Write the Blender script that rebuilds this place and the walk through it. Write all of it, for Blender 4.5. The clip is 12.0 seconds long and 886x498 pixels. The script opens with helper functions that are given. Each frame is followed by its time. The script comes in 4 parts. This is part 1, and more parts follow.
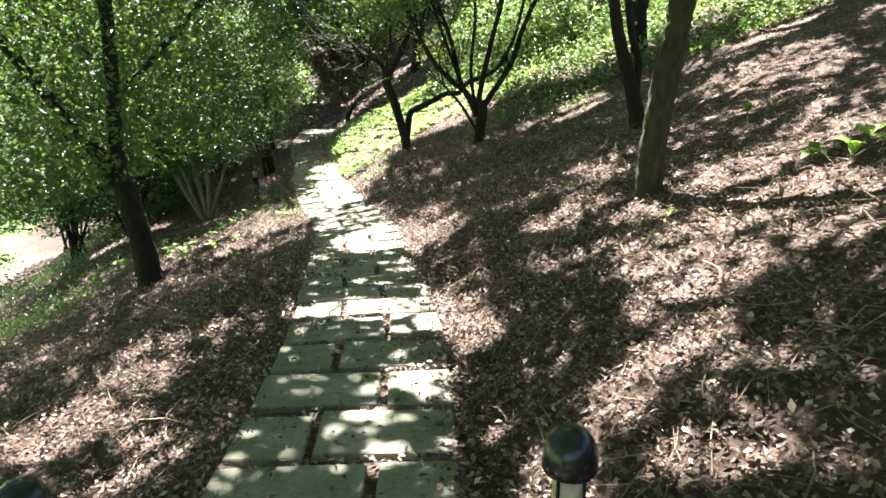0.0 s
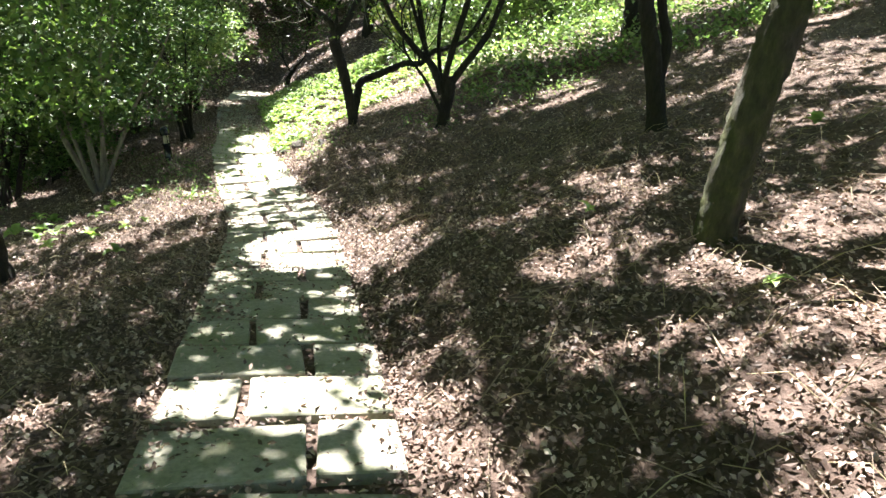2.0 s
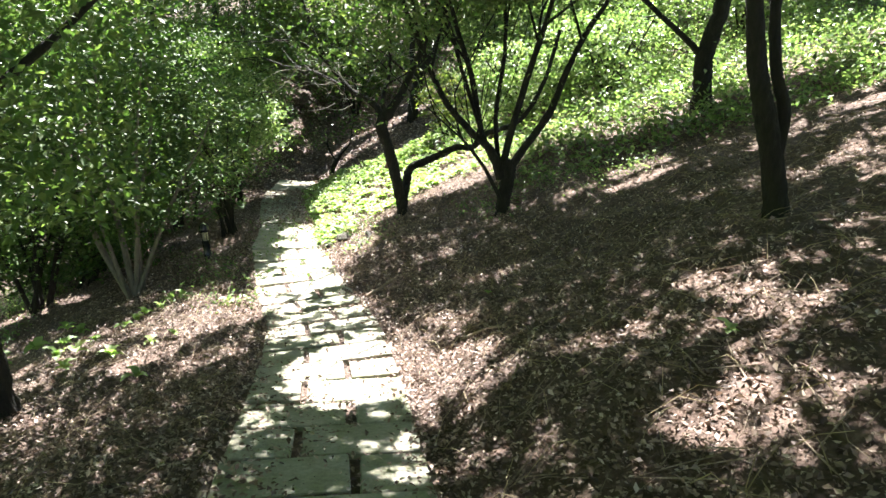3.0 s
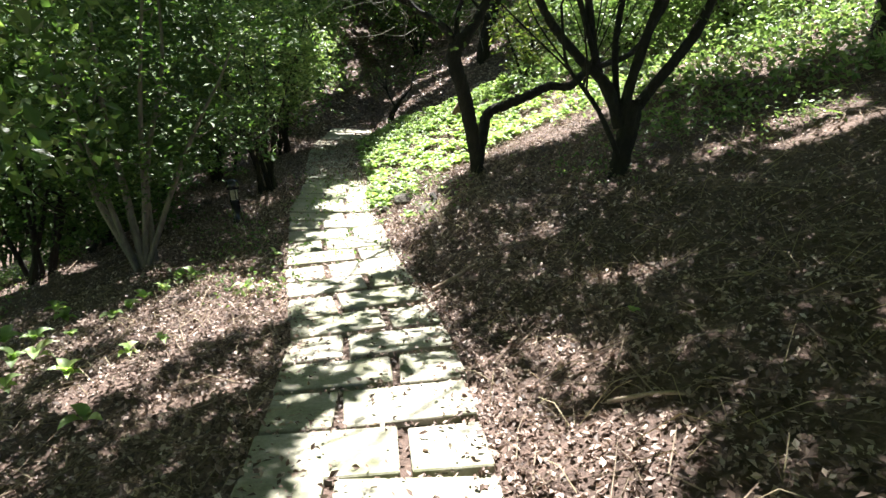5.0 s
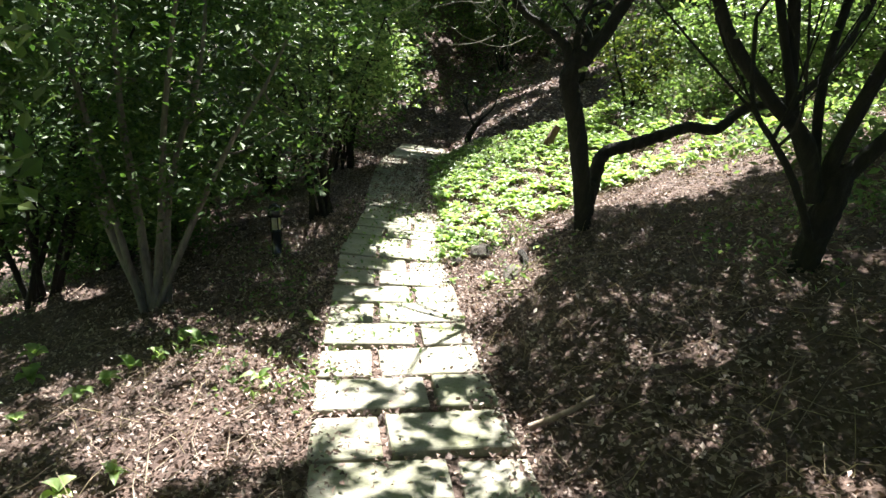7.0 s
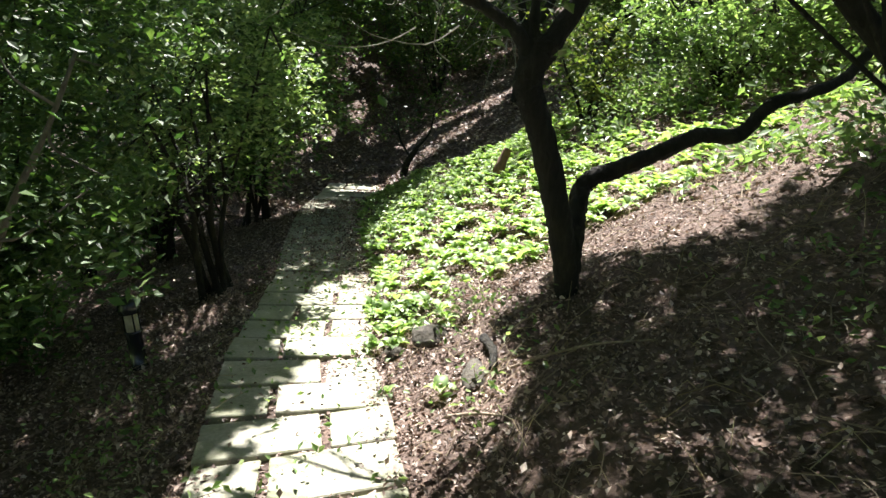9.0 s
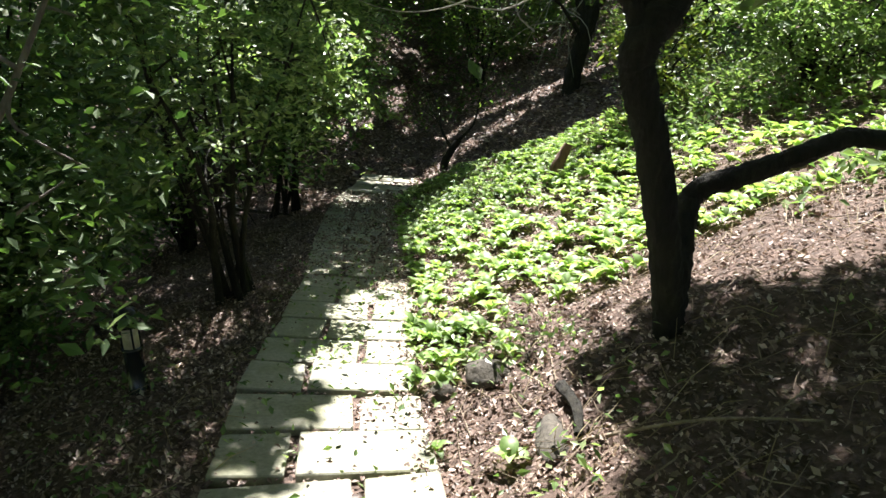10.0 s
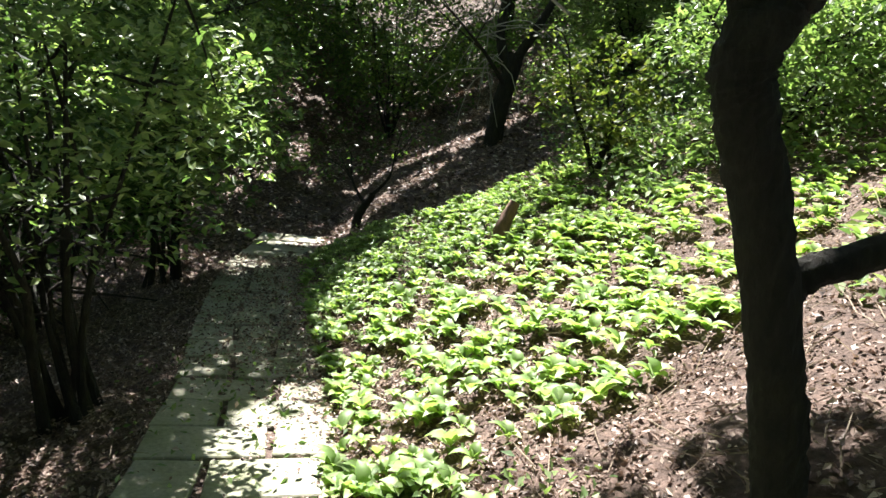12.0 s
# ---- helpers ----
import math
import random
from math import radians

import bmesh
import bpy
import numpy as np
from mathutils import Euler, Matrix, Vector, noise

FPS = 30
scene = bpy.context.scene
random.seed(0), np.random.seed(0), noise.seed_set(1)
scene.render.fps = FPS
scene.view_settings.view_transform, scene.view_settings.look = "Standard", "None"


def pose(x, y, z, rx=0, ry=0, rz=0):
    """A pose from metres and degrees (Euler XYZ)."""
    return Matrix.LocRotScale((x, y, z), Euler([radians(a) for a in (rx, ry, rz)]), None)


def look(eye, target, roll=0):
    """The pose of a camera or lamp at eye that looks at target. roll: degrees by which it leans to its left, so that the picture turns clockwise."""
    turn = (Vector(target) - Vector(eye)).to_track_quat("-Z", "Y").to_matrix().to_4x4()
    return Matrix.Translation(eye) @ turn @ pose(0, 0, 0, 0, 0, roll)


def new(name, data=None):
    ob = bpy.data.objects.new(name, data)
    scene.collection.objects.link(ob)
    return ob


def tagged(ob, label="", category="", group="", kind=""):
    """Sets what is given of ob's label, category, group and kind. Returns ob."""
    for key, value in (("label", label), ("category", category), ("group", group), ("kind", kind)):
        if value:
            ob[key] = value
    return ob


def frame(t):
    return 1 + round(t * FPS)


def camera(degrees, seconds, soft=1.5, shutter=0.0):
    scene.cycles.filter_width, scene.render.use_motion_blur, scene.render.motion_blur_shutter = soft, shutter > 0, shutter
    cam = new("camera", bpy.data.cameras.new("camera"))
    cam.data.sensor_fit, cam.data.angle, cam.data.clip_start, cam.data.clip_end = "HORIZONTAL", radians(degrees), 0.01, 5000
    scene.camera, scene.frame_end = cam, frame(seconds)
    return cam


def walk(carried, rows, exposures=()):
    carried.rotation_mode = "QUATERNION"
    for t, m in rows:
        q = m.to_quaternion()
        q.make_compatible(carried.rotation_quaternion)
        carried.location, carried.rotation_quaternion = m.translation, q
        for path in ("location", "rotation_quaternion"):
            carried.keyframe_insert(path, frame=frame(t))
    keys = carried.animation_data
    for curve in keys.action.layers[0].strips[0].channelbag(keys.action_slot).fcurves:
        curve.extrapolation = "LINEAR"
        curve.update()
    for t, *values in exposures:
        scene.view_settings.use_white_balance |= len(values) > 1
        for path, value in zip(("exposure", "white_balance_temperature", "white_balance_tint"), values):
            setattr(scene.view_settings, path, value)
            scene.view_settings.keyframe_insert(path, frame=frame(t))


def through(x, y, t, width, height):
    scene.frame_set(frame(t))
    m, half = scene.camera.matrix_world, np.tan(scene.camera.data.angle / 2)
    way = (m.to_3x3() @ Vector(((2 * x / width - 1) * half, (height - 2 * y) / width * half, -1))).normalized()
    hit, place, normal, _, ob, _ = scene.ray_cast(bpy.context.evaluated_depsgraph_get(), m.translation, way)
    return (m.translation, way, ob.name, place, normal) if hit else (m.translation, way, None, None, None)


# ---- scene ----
cam = camera(66.3, 12.0)
PATH = [
    (0, (0.003, 0.065, 1.427), (0.003, 1.958, 0.782), -0.9),
    (0.5, (-0.033, 0.46, 1.391), (0.033, 2.384, 0.85), -0.5),
    (1, (-0.131, 0.857, 1.338), (-0.095, 2.76, 0.723), -0.6),
    (1.5, (-0.106, 1.303, 1.184), (-0.055, 3.23, 0.653), 2.3),
    (2, (-0.146, 1.777, 1.213), (0.045, 3.638, 0.506), 5.1),
    (2.5, (-0.258, 2.161, 1.142), (-0.1, 4.005, 0.384), 2.3),
    (3, (-0.276, 2.723, 1.128), (-0.224, 4.66, 0.633), 2.2),
    (3.2, (-0.309, 2.91, 1.088), (-0.275, 4.847, 0.592), 3.1),
    (4.8, (-0.469, 4.46, 0.792), (-0.541, 6.353, 0.151), 2.3),
    (5, (-0.513, 4.626, 0.792), (-0.624, 6.52, 0.157), 2.3),
    (5.5, (-0.752, 5.017, 0.765), (-1.105, 6.871, 0.105), 0.9),
    (6, (-0.825, 5.405, 0.756), (-1.233, 7.26, 0.128), 1.8),
    (6.5, (-0.894, 5.822, 0.724), (-1.3, 7.663, 0.057), 3.9),
    (7, (-0.902, 6.199, 0.714), (-1.182, 8.083, 0.103), 6.7),
    (7.5, (-0.899, 6.67, 0.684), (-1.065, 8.6, 0.19), 8.0),
    (7.7, (-0.907, 6.827, 0.662), (-1.014, 8.757, 0.15), 8.6),
    (9.3, (-1.082, 8.208, 0.498), (-1.24, 10.13, -0.031), 1.6),
    (9.5, (-1.133, 8.366, 0.476), (-1.286, 10.285, -0.066), 4.0),
    (10, (-1.277, 8.723, 0.435), (-1.506, 10.632, -0.116), 3.8),
    (10.5, (-1.384, 9.015, 0.402), (-1.629, 10.94, -0.079), 3.0),
    (11, (-1.472, 9.338, 0.379), (-1.723, 11.284, -0.008), 4.7),
    (11.5, (-1.573, 9.665, 0.33), (-1.731, 11.618, -0.072), 4.6),
    (12, (-1.594, 9.997, 0.287), (-1.549, 11.96, -0.092), 5.2),
]
walk(cam, [(t, look(eye, target, roll)) for t, eye, target, roll in PATH], [(0, 3.15), (3, 3.18), (5, 2.65), (7.5, 2.5), (9.5, 2.36), (12, 2.42)])

# ---- light ----
SUN_AZ, SUN_EL = radians(15), radians(56)          # degrees to the left of +y; height
TO_SUN = Vector((-math.sin(SUN_AZ) * math.cos(SUN_EL), math.cos(SUN_AZ) * math.cos(SUN_EL), math.sin(SUN_EL)))
world = bpy.data.worlds.new("sky")
scene.world = world
world.use_nodes = True
wn = world.node_tree
sky = wn.nodes.new("ShaderNodeTexSky")
sky.sky_type, sky.sun_disc = "NISHITA", False
sky.sun_elevation, sky.sun_rotation = SUN_EL, -SUN_AZ
wn.links.new(sky.outputs[0], wn.nodes["Background"].inputs[0])
wn.nodes["Background"].inputs[1].default_value = 0.05
sun = new("sun", bpy.data.lights.new("sun", "SUN"))
sun.data.energy, sun.data.angle, sun.data.color = 5.0, radians(0.53), (1.0, 0.97, 0.93)
sun.matrix_world = look(tuple(TO_SUN * 60), (0, 0, 0))


# ---- materials ----
def nodes(name):
    m = bpy.data.materials.new(name)
    m.use_nodes = True
    return m, m.node_tree, m.node_tree.nodes["Principled BSDF"]


def ramp(nt, fac, stops):
    r = nt.nodes.new("ShaderNodeValToRGB")
    while len(r.color_ramp.elements) < len(stops):
        r.color_ramp.elements.new(0.5)
    for e, (p, c) in zip(r.color_ramp.elements, stops):
        e.position, e.color = p, (*c, 1)
    nt.links.new(fac, r.inputs[0])
    return r.outputs[0]


def noisy(nt, scale, detail=5, rough=0.6, stretch=None):
    n = nt.nodes.new("ShaderNodeTexNoise")
    n.inputs["Scale"].default_value, n.inputs["Detail"].default_value, n.inputs["Roughness"].default_value = scale, detail, rough
    geo = nt.nodes.new("ShaderNodeNewGeometry")
    if stretch:
        mp = nt.nodes.new("ShaderNodeMapping")
        mp.inputs["Scale"].default_value = stretch
        nt.links.new(geo.outputs["Position"], mp.inputs[0])
        nt.links.new(mp.outputs[0], n.inputs["Vector"])
    else:
        nt.links.new(geo.outputs["Position"], n.inputs["Vector"])
    return n.outputs["Fac"]


def mixed(nt, fac, a, b, how="MIX"):
    mx = nt.nodes.new("ShaderNodeMix")
    mx.data_type, mx.blend_type = "RGBA", how
    for s, v in ((mx.inputs["Factor"], fac), (mx.inputs["A"], a), (mx.inputs["B"], b)):
        if hasattr(v, "links") or hasattr(v, "is_linked"):
            nt.links.new(v, s)
        else:
            s.default_value = v
    return mx.outputs["Result"]


def bump(nt, bsdf, fac, strength, distance):
    b = nt.nodes.new("ShaderNodeBump")
    b.inputs["Strength"].default_value, b.inputs["Distance"].default_value = strength, distance
    nt.links.new(fac, b.inputs["Height"])
    nt.links.new(b.outputs[0], bsdf.inputs["Normal"])


def surface(name, stops, scale, rough=0.85, relief=0.5, depth=0.02, stops2=None, scale2=0.7, stretch=None, how="MULTIPLY"):
    m, nt, b = nodes(name)
    fine = noisy(nt, scale, 8, 0.7, stretch)
    col = ramp(nt, fine, stops)
    if stops2:
        col = mixed(nt, 1.0, col, ramp(nt, noisy(nt, scale2, 4), stops2), how)
    nt.links.new(col, b.inputs["Base Color"])
    b.inputs["Roughness"].default_value = rough
    if relief:
        bump(nt, b, fine, relief, depth)
    return m


def leafy(name, stops, through=0.45, rough=0.45, tint=(1.08, 1.25, 0.68), by_object=False):
    """Thin leaves: reflecting and letting light through, each with its own shade of colour."""
    m, nt, b = nodes(name)
    if by_object:
        rnd = nt.nodes.new("ShaderNodeObjectInfo").outputs["Random"]
    else:
        rnd = nt.nodes.new("ShaderNodeNewGeometry").outputs["Random Per Island"]
    col = ramp(nt, rnd, stops)
    blotch = ramp(nt, noisy(nt, 9, 3), [(0.3, (0.75, 0.75, 0.75)), (0.7, (1.15, 1.15, 1.1))])
    col = mixed(nt, 1.0, col, blotch, "MULTIPLY")
    nt.links.new(col, b.inputs["Base Color"])
    b.inputs["Roughness"].default_value = rough
    t = nt.nodes.new("ShaderNodeBsdfTranslucent")
    nt.links.new(mixed(nt, 1.0, col, (*tint, 1), "MULTIPLY"), t.inputs["Color"])
    mx = nt.nodes.new("ShaderNodeMixShader")
    mx.inputs[0].default_value = through
    nt.links.new(b.outputs[0], mx.inputs[1])
    nt.links.new(t.outputs[0], mx.inputs[2])
    nt.links.new(mx.outputs[0], nt.nodes["Material Output"].inputs["Surface"])
    return m


M_SOIL = surface("leaf_strewn_soil", [(0.25, (0.035, 0.024, 0.019)), (0.5, (0.105, 0.072, 0.058)), (0.75, (0.25, 0.18, 0.15))], 22, 0.95, 0.9, 0.03,
                 [(0.3, (0.65, 0.6, 0.58)), (0.7, (1.1, 1.05, 1.0))], 0.9)
M_LAWN = surface("mown_lawn", [(0.3, (0.09, 0.16, 0.04)), (0.7, (0.18, 0.27, 0.08))], 14, 0.9, 0.5, 0.03, [(0.3, (0.8, 0.85, 0.7)), (0.7, (1.1, 1.05, 1.0))], 0.4)
M_LITTER = leafy("dry_leaves", [(0.0, (0.045, 0.028, 0.022)), (0.3, (0.13, 0.085, 0.068)), (0.65, (0.25, 0.175, 0.145)), (0.88, (0.42, 0.32, 0.27)), (1.0, (0.6, 0.5, 0.44))], 0.12, 0.6, (1.1, 1.0, 0.85))
M_TWIG = surface("dry_twigs", [(0.3, (0.12, 0.085, 0.06)), (0.7, (0.34, 0.27, 0.2))], 40, 0.9, 0.3, 0.004)
M_BARK = surface("rough_dark_bark", [(0.3, (0.010, 0.008, 0.007)), (0.55, (0.026, 0.021, 0.017)), (0.8, (0.065, 0.054, 0.044))], 26, 0.95, 1.0, 0.07,
                 [(0.42, (0.8, 0.8, 0.8)), (0.62, (0.95, 1.0, 0.72))], 2.2, (1, 1, 0.3))
M_MOSSBARK = surface("mossy_bark", [(0.3, (0.030, 0.027, 0.018)), (0.55, (0.075, 0.066, 0.045)), (0.8, (0.17, 0.15, 0.105))], 24, 0.95, 1.0, 0.06,
                     [(0.40, (0.85, 0.85, 0.8)), (0.58, (0.85, 1.05, 0.42))], 3.2, (1, 1, 0.35))
M_GREYBARK = surface("pale_grey_bark", [(0.3, (0.07, 0.06, 0.05)), (0.7, (0.20, 0.175, 0.15))], 35, 0.9, 0.7, 0.01, None, 1, (1, 1, 0.3))
M_SLAB = surface("mossy_concrete", [(0.25, (0.18, 0.172, 0.135)), (0.5, (0.285, 0.275, 0.222)), (0.8, (0.40, 0.385, 0.325))], 45, 0.9, 0.35, 0.006,
                 [(0.32, (0.66, 0.70, 0.52)), (0.55, (0.95, 0.95, 0.92)), (0.8, (1.05, 1.04, 1.02))], 3.5)
M_STONE = surface("lichened_stone", [(0.3, (0.03, 0.025, 0.02)), (0.7, (0.105, 0.09, 0.07))], 25, 0.9, 0.8, 0.02)
M_STUMP = surface("weathered_red_wood", [(0.3, (0.07, 0.036, 0.024)), (0.7, (0.20, 0.115, 0.075))], 20, 0.9, 0.8, 0.01, None, 1, (1, 1, 0.3))
M_CANOPY = leafy("canopy_leaves", [(0.0, (0.055, 0.105, 0.03)), (0.5, (0.09, 0.145, 0.045)), (1.0, (0.17, 0.22, 0.075))], 0.42)
M_SHRUB = leafy("dark_shrub_leaves", [(0.0, (0.030, 0.065, 0.018)), (0.5, (0.06, 0.115, 0.028)), (0.9, (0.10, 0.16, 0.045)), (1.0, (0.15, 0.20, 0.06))], 0.3, 0.65)
M_YELLOW = leafy("yellow_green_leaves", [(0.0, (0.07, 0.11, 0.03)), (0.6, (0.14, 0.18, 0.045)), (1.0, (0.27, 0.27, 0.07))], 0.5)
M_BROAD = leafy("soft_broad_leaves", [(0.0, (0.16, 0.25, 0.085)), (0.5, (0.27, 0.39, 0.14)), (1.0, (0.40, 0.49, 0.22))], 0.5, 0.5, (1.15, 1.25, 0.6))
M_BROAD_OB = leafy("soft_broad_leaves_single", [(0.0, (0.16, 0.25, 0.085)), (0.5, (0.27, 0.39, 0.14)), (1.0, (0.40, 0.49, 0.22))], 0.5, 0.5, (1.15, 1.25, 0.6), True)
M_WEED = leafy("weed_leaves", [(0.0, (0.075, 0.13, 0.05)), (0.5, (0.16, 0.235, 0.09)), (1.0, (0.30, 0.36, 0.18))], 0.45, 0.4, (1.1, 1.25, 0.65))
M_STRAW = leafy("dry_grass", [(0.0, (0.20, 0.15, 0.08)), (1.0, (0.42, 0.35, 0.22))], 0.2, 0.7, (1.1, 1, 0.8))
M_SPRAY = leafy("light_spray_leaves", [(0.0, (0.08, 0.14, 0.05)), (0.5, (0.17, 0.24, 0.09)), (1.0, (0.32, 0.37, 0.17))], 0.45, 0.45)
M_WOODS = leafy("far_wood_leaves", [(0.0, (0.035, 0.07, 0.02)), (0.6, (0.085, 0.15, 0.04)), (1.0, (0.19, 0.25, 0.07))])
M_BLACK, _nt, _b = nodes("black_glossy_paint")
_b.inputs["Base Color"].default_value, _b.inputs["Roughness"].default_value = (0.018, 0.019, 0.022, 1), 0.22
bump(_nt, _b, noisy(_nt, 60, 4), 0.08, 0.002)
M_LENS, _nt, _b = nodes("frosted_yellowed_lens")
_b.inputs["Roughness"].default_value = 0.4
_nt.links.new(ramp(_nt, noisy(_nt, 30, 4), [(0.3, (0.36, 0.31, 0.20)), (0.7, (0.58, 0.52, 0.38))]), _b.inputs["Base Color"])


# ---- mesh helpers ----
def mesh_of(name, verts, faces, material, smooth=False):
    """A mesh from arrays of corners and of faces that all have the same number of corners."""
    verts, faces = np.asarray(verts, np.float32), np.asarray(faces, np.int32)
    me = bpy.data.meshes.new(name)
    n, k = faces.shape
    me.vertices.add(len(verts))
    me.vertices.foreach_set("co", verts.ravel())
    me.loops.add(n * k)
    me.loops.foreach_set("vertex_index", faces.ravel())
    me.polygons.add(n)
    me.polygons.foreach_set("loop_start", np.arange(0, n * k, k, dtype=np.int32))
    me.update(calc_edges=True)
    me.validate()
    me.polygons.foreach_set("use_smooth", np.full(n, smooth))
    me.materials.append(material)
    return me


def part(name, me, parent, label=""):
    ob = new(name, me)
    ob.parent = parent
    return tagged(ob, label) if label else ob


def thing(name, at, label, category, group=""):
    ob = new(name)
    ob.location = at
    return tagged(ob, label, category, group)


def bm_mesh(name, bm, material, smooth=False):
    me = bpy.data.meshes.new(name)
    bm.to_mesh(me)
    bm.free()
    me.materials.append(material)
    me.polygons.foreach_set("use_smooth", np.full(len(me.polygons), smooth))
    return me


def leaves(centres, size, rng, flat=0.0, ratio=0.55, drop=0.0):
    """Corners and faces of folded pointed leaves, one at each centre. flat: 1 lies level."""
    c = np.asarray(centres, float)
    n = len(c)
    size = np.broadcast_to(np.asarray(size, float), (n,)) * rng.uniform(0.7, 1.3, n)
    nor = rng.normal(size=(n, 3))
    nor /= np.linalg.norm(nor, axis=1)[:, None]
    nor[:, 2] = np.abs(nor[:, 2])
    nor = nor * (1 - flat) + np.array([0, 0, 1.0]) * flat
    nor /= np.linalg.norm(nor, axis=1)[:, None]
    d = rng.normal(size=(n, 3))
    d[:, 2] -= drop
    d -= nor * (d * nor).sum(1)[:, None]
    d /= np.linalg.norm(d, axis=1)[:, None]
    s = np.cross(nor, d)
    L, W = (size / 2)[:, None], (size * ratio / 2)[:, None]
    fold = nor * W * rng.uniform(0.1, 0.7, n)[:, None]
    v = np.stack([c - d * L, c + s * W + fold - d * L * 0.15, c + d * L, c - s * W + fold - d * L * 0.15], 1).reshape(-1, 3)
    i = np.arange(n)[:, None] * 4
    f = np.concatenate([i + np.array([[0, 1, 2]]), i + np.array([[0, 2, 3]])], 1).reshape(-1, 3)
    return v, f


def tube(points, radii, sides=8, seed=0, knots=0.08):
    """Corners and faces of a tapered, slightly knotted limb along a line of points."""
    p, r = np.asarray(points, float), np.asarray(radii, float)
    rng = np.random.default_rng(seed)
    t = np.gradient(p, axis=0)
    t /= np.linalg.norm(t, axis=1)[:, None]
    a = np.cross(t, [0.31, 0.92, 0.2])
    a /= np.linalg.norm(a, axis=1)[:, None]
    b = np.cross(t, a)
    ang = np.linspace(0, 2 * np.pi, sides, endpoint=False)
    rr = r[:, None] * (1 + rng.uniform(-knots, knots, (len(p), sides)))
    v = p[:, None] + rr[..., None] * (np.cos(ang)[None, :, None] * a[:, None] + np.sin(ang)[None, :, None] * b[:, None])
    f = []
    for k in range(len(p) - 1):
        for q in range(sides):
            f.append((k * sides + q, k * sides + (q + 1) % sides, (k + 1) * sides + (q + 1) % sides, (k + 1) * sides + q))
    return v.reshape(-1, 3), np.array(f)


def joined(pieces):
    vs, fs, n = [], [], 0
    for v, f in pieces:
        vs.append(v)
        fs.append(np.asarray(f) + n)
        n += len(v)
    return np.concatenate(vs), np.concatenate(fs)


def smooth_line(points, n=5):
    """A rounded line through the points."""
    p = np.asarray(points, float)
    out = []
    for k in range(len(p) - 1):
        a, b, c, d = p[max(k - 1, 0)], p[k], p[k + 1], p[min(k + 2, len(p) - 1)]
        for u in np.linspace(0, 1, n, endpoint=False):
            out.append(0.5 * (2 * b + (c - a) * u + (2 * a - 5 * b + 4 * c - d) * u * u + (3 * b - a - 3 * c + d) * u ** 3))
    return np.array(out + [p[-1]])


# ---- the lie of the land ----
LINE = np.array([(-40, -0.25, 3.0), (-8, -0.25, 0.9), (-3, -0.3, 0.35), (0, -0.35, 0.05), (3.03, -0.40, -0.247), (3.9, -0.46, -0.335),
                 (6.9, -0.88, -0.78), (8.25, -1.12, -0.96), (9.5, -1.53, -1.09), (11.86, -2.18, -1.26), (12.9, -2.36, -1.33), (13.8, -2.53, -1.39), (15.15, -2.88, -1.44),
                 (17.2, -3.32, -1.52), (19, -3.45, -1.57), (21, -3.5, -1.40), (24, -3.2, -0.4), (28, -2.5, 0.9), (35, -2, 4.2), (60, -2, 14.0)])


def path_at(y):
    return np.interp(y, LINE[:, 0], LINE[:, 1]), np.interp(y, LINE[:, 0], LINE[:, 2])


def step01(v, a, b):
    u = np.clip((v - a) / (b - a), 0, 1)
    return u * u * (3 - 2 * u)


def height(x, y):
    """Height of the bare ground: a path along a slope that falls to its left."""
    x, y = np.asarray(x, float), np.asarray(y, float)
    cx, cz = path_at(y)
    d = x - cx
    far = step01(y, 16.3, 22)
    up = np.maximum(d - 0.47, 0) + 0.25 * step01(d, 0.47, 1.2)
    right = (0.37 + 0.14 * far) * np.minimum(up, 9) + 0.12 * np.maximum(up - 9, 0)
    a = np.maximum(-d - 0.5, 0)
    near_left = np.maximum(-0.21 * a - 0.035 * np.minimum(a, 6) ** 2, -2.6 - 0.0 * a)
    far_left = 0.42 * np.minimum(a, 3.5) - 0.25 * np.maximum(a - 3.5, 0)
    far_left = np.maximum(far_left, -2.5)
    left = near_left * (1 - far) + far_left * far
    # the lawn lies level
    lawn = step01(-d, 6.0, 9.0) * (1 - step01(y, 22, 30))
    tilt = 0.09 * step01(y, 6.0, 7.5) * (1 - step01(y, 10.2, 11.5))
    z = cz + right + left + tilt * np.clip(d, -0.55, 0.55) + 0.04 * step01(y, 10.8, 12.2) * np.clip(d, -1.5, 4)
    z = z * (1 - lawn) + (-4.3) * lawn
    lump = 0.035 * np.sin(3.1 * x + 1.3 * y) * np.sin(2.3 * y - 0.8 * x) + 0.05 * np.sin(0.9 * x - 1.1 * y + 1) + 0.015 * np.sin(7.3 * x + 2) * np.sin(6.1 * y)
    off = step01(np.abs(d), 0.5, 1.3)
    return z + lump * off - 0.02 * (1 - off)


def on_ground(x, y, lift=0.0):
    return (x, y, float(height(x, y)) + lift)


def axis_steps(lo, fine_lo, fine_hi, hi, fine):
    core = np.arange(fine_lo, fine_hi + 1e-6, fine)
    a, b, s = [], [], fine
    v = fine_lo
    while v > lo:
        s *= 1.18
        v -= s
        a.append(v)
    v, s = fine_hi, fine
    while v < hi:
        s *= 1.18
        v += s
        b.append(v)
    return np.concatenate([a[::-1], core, b])


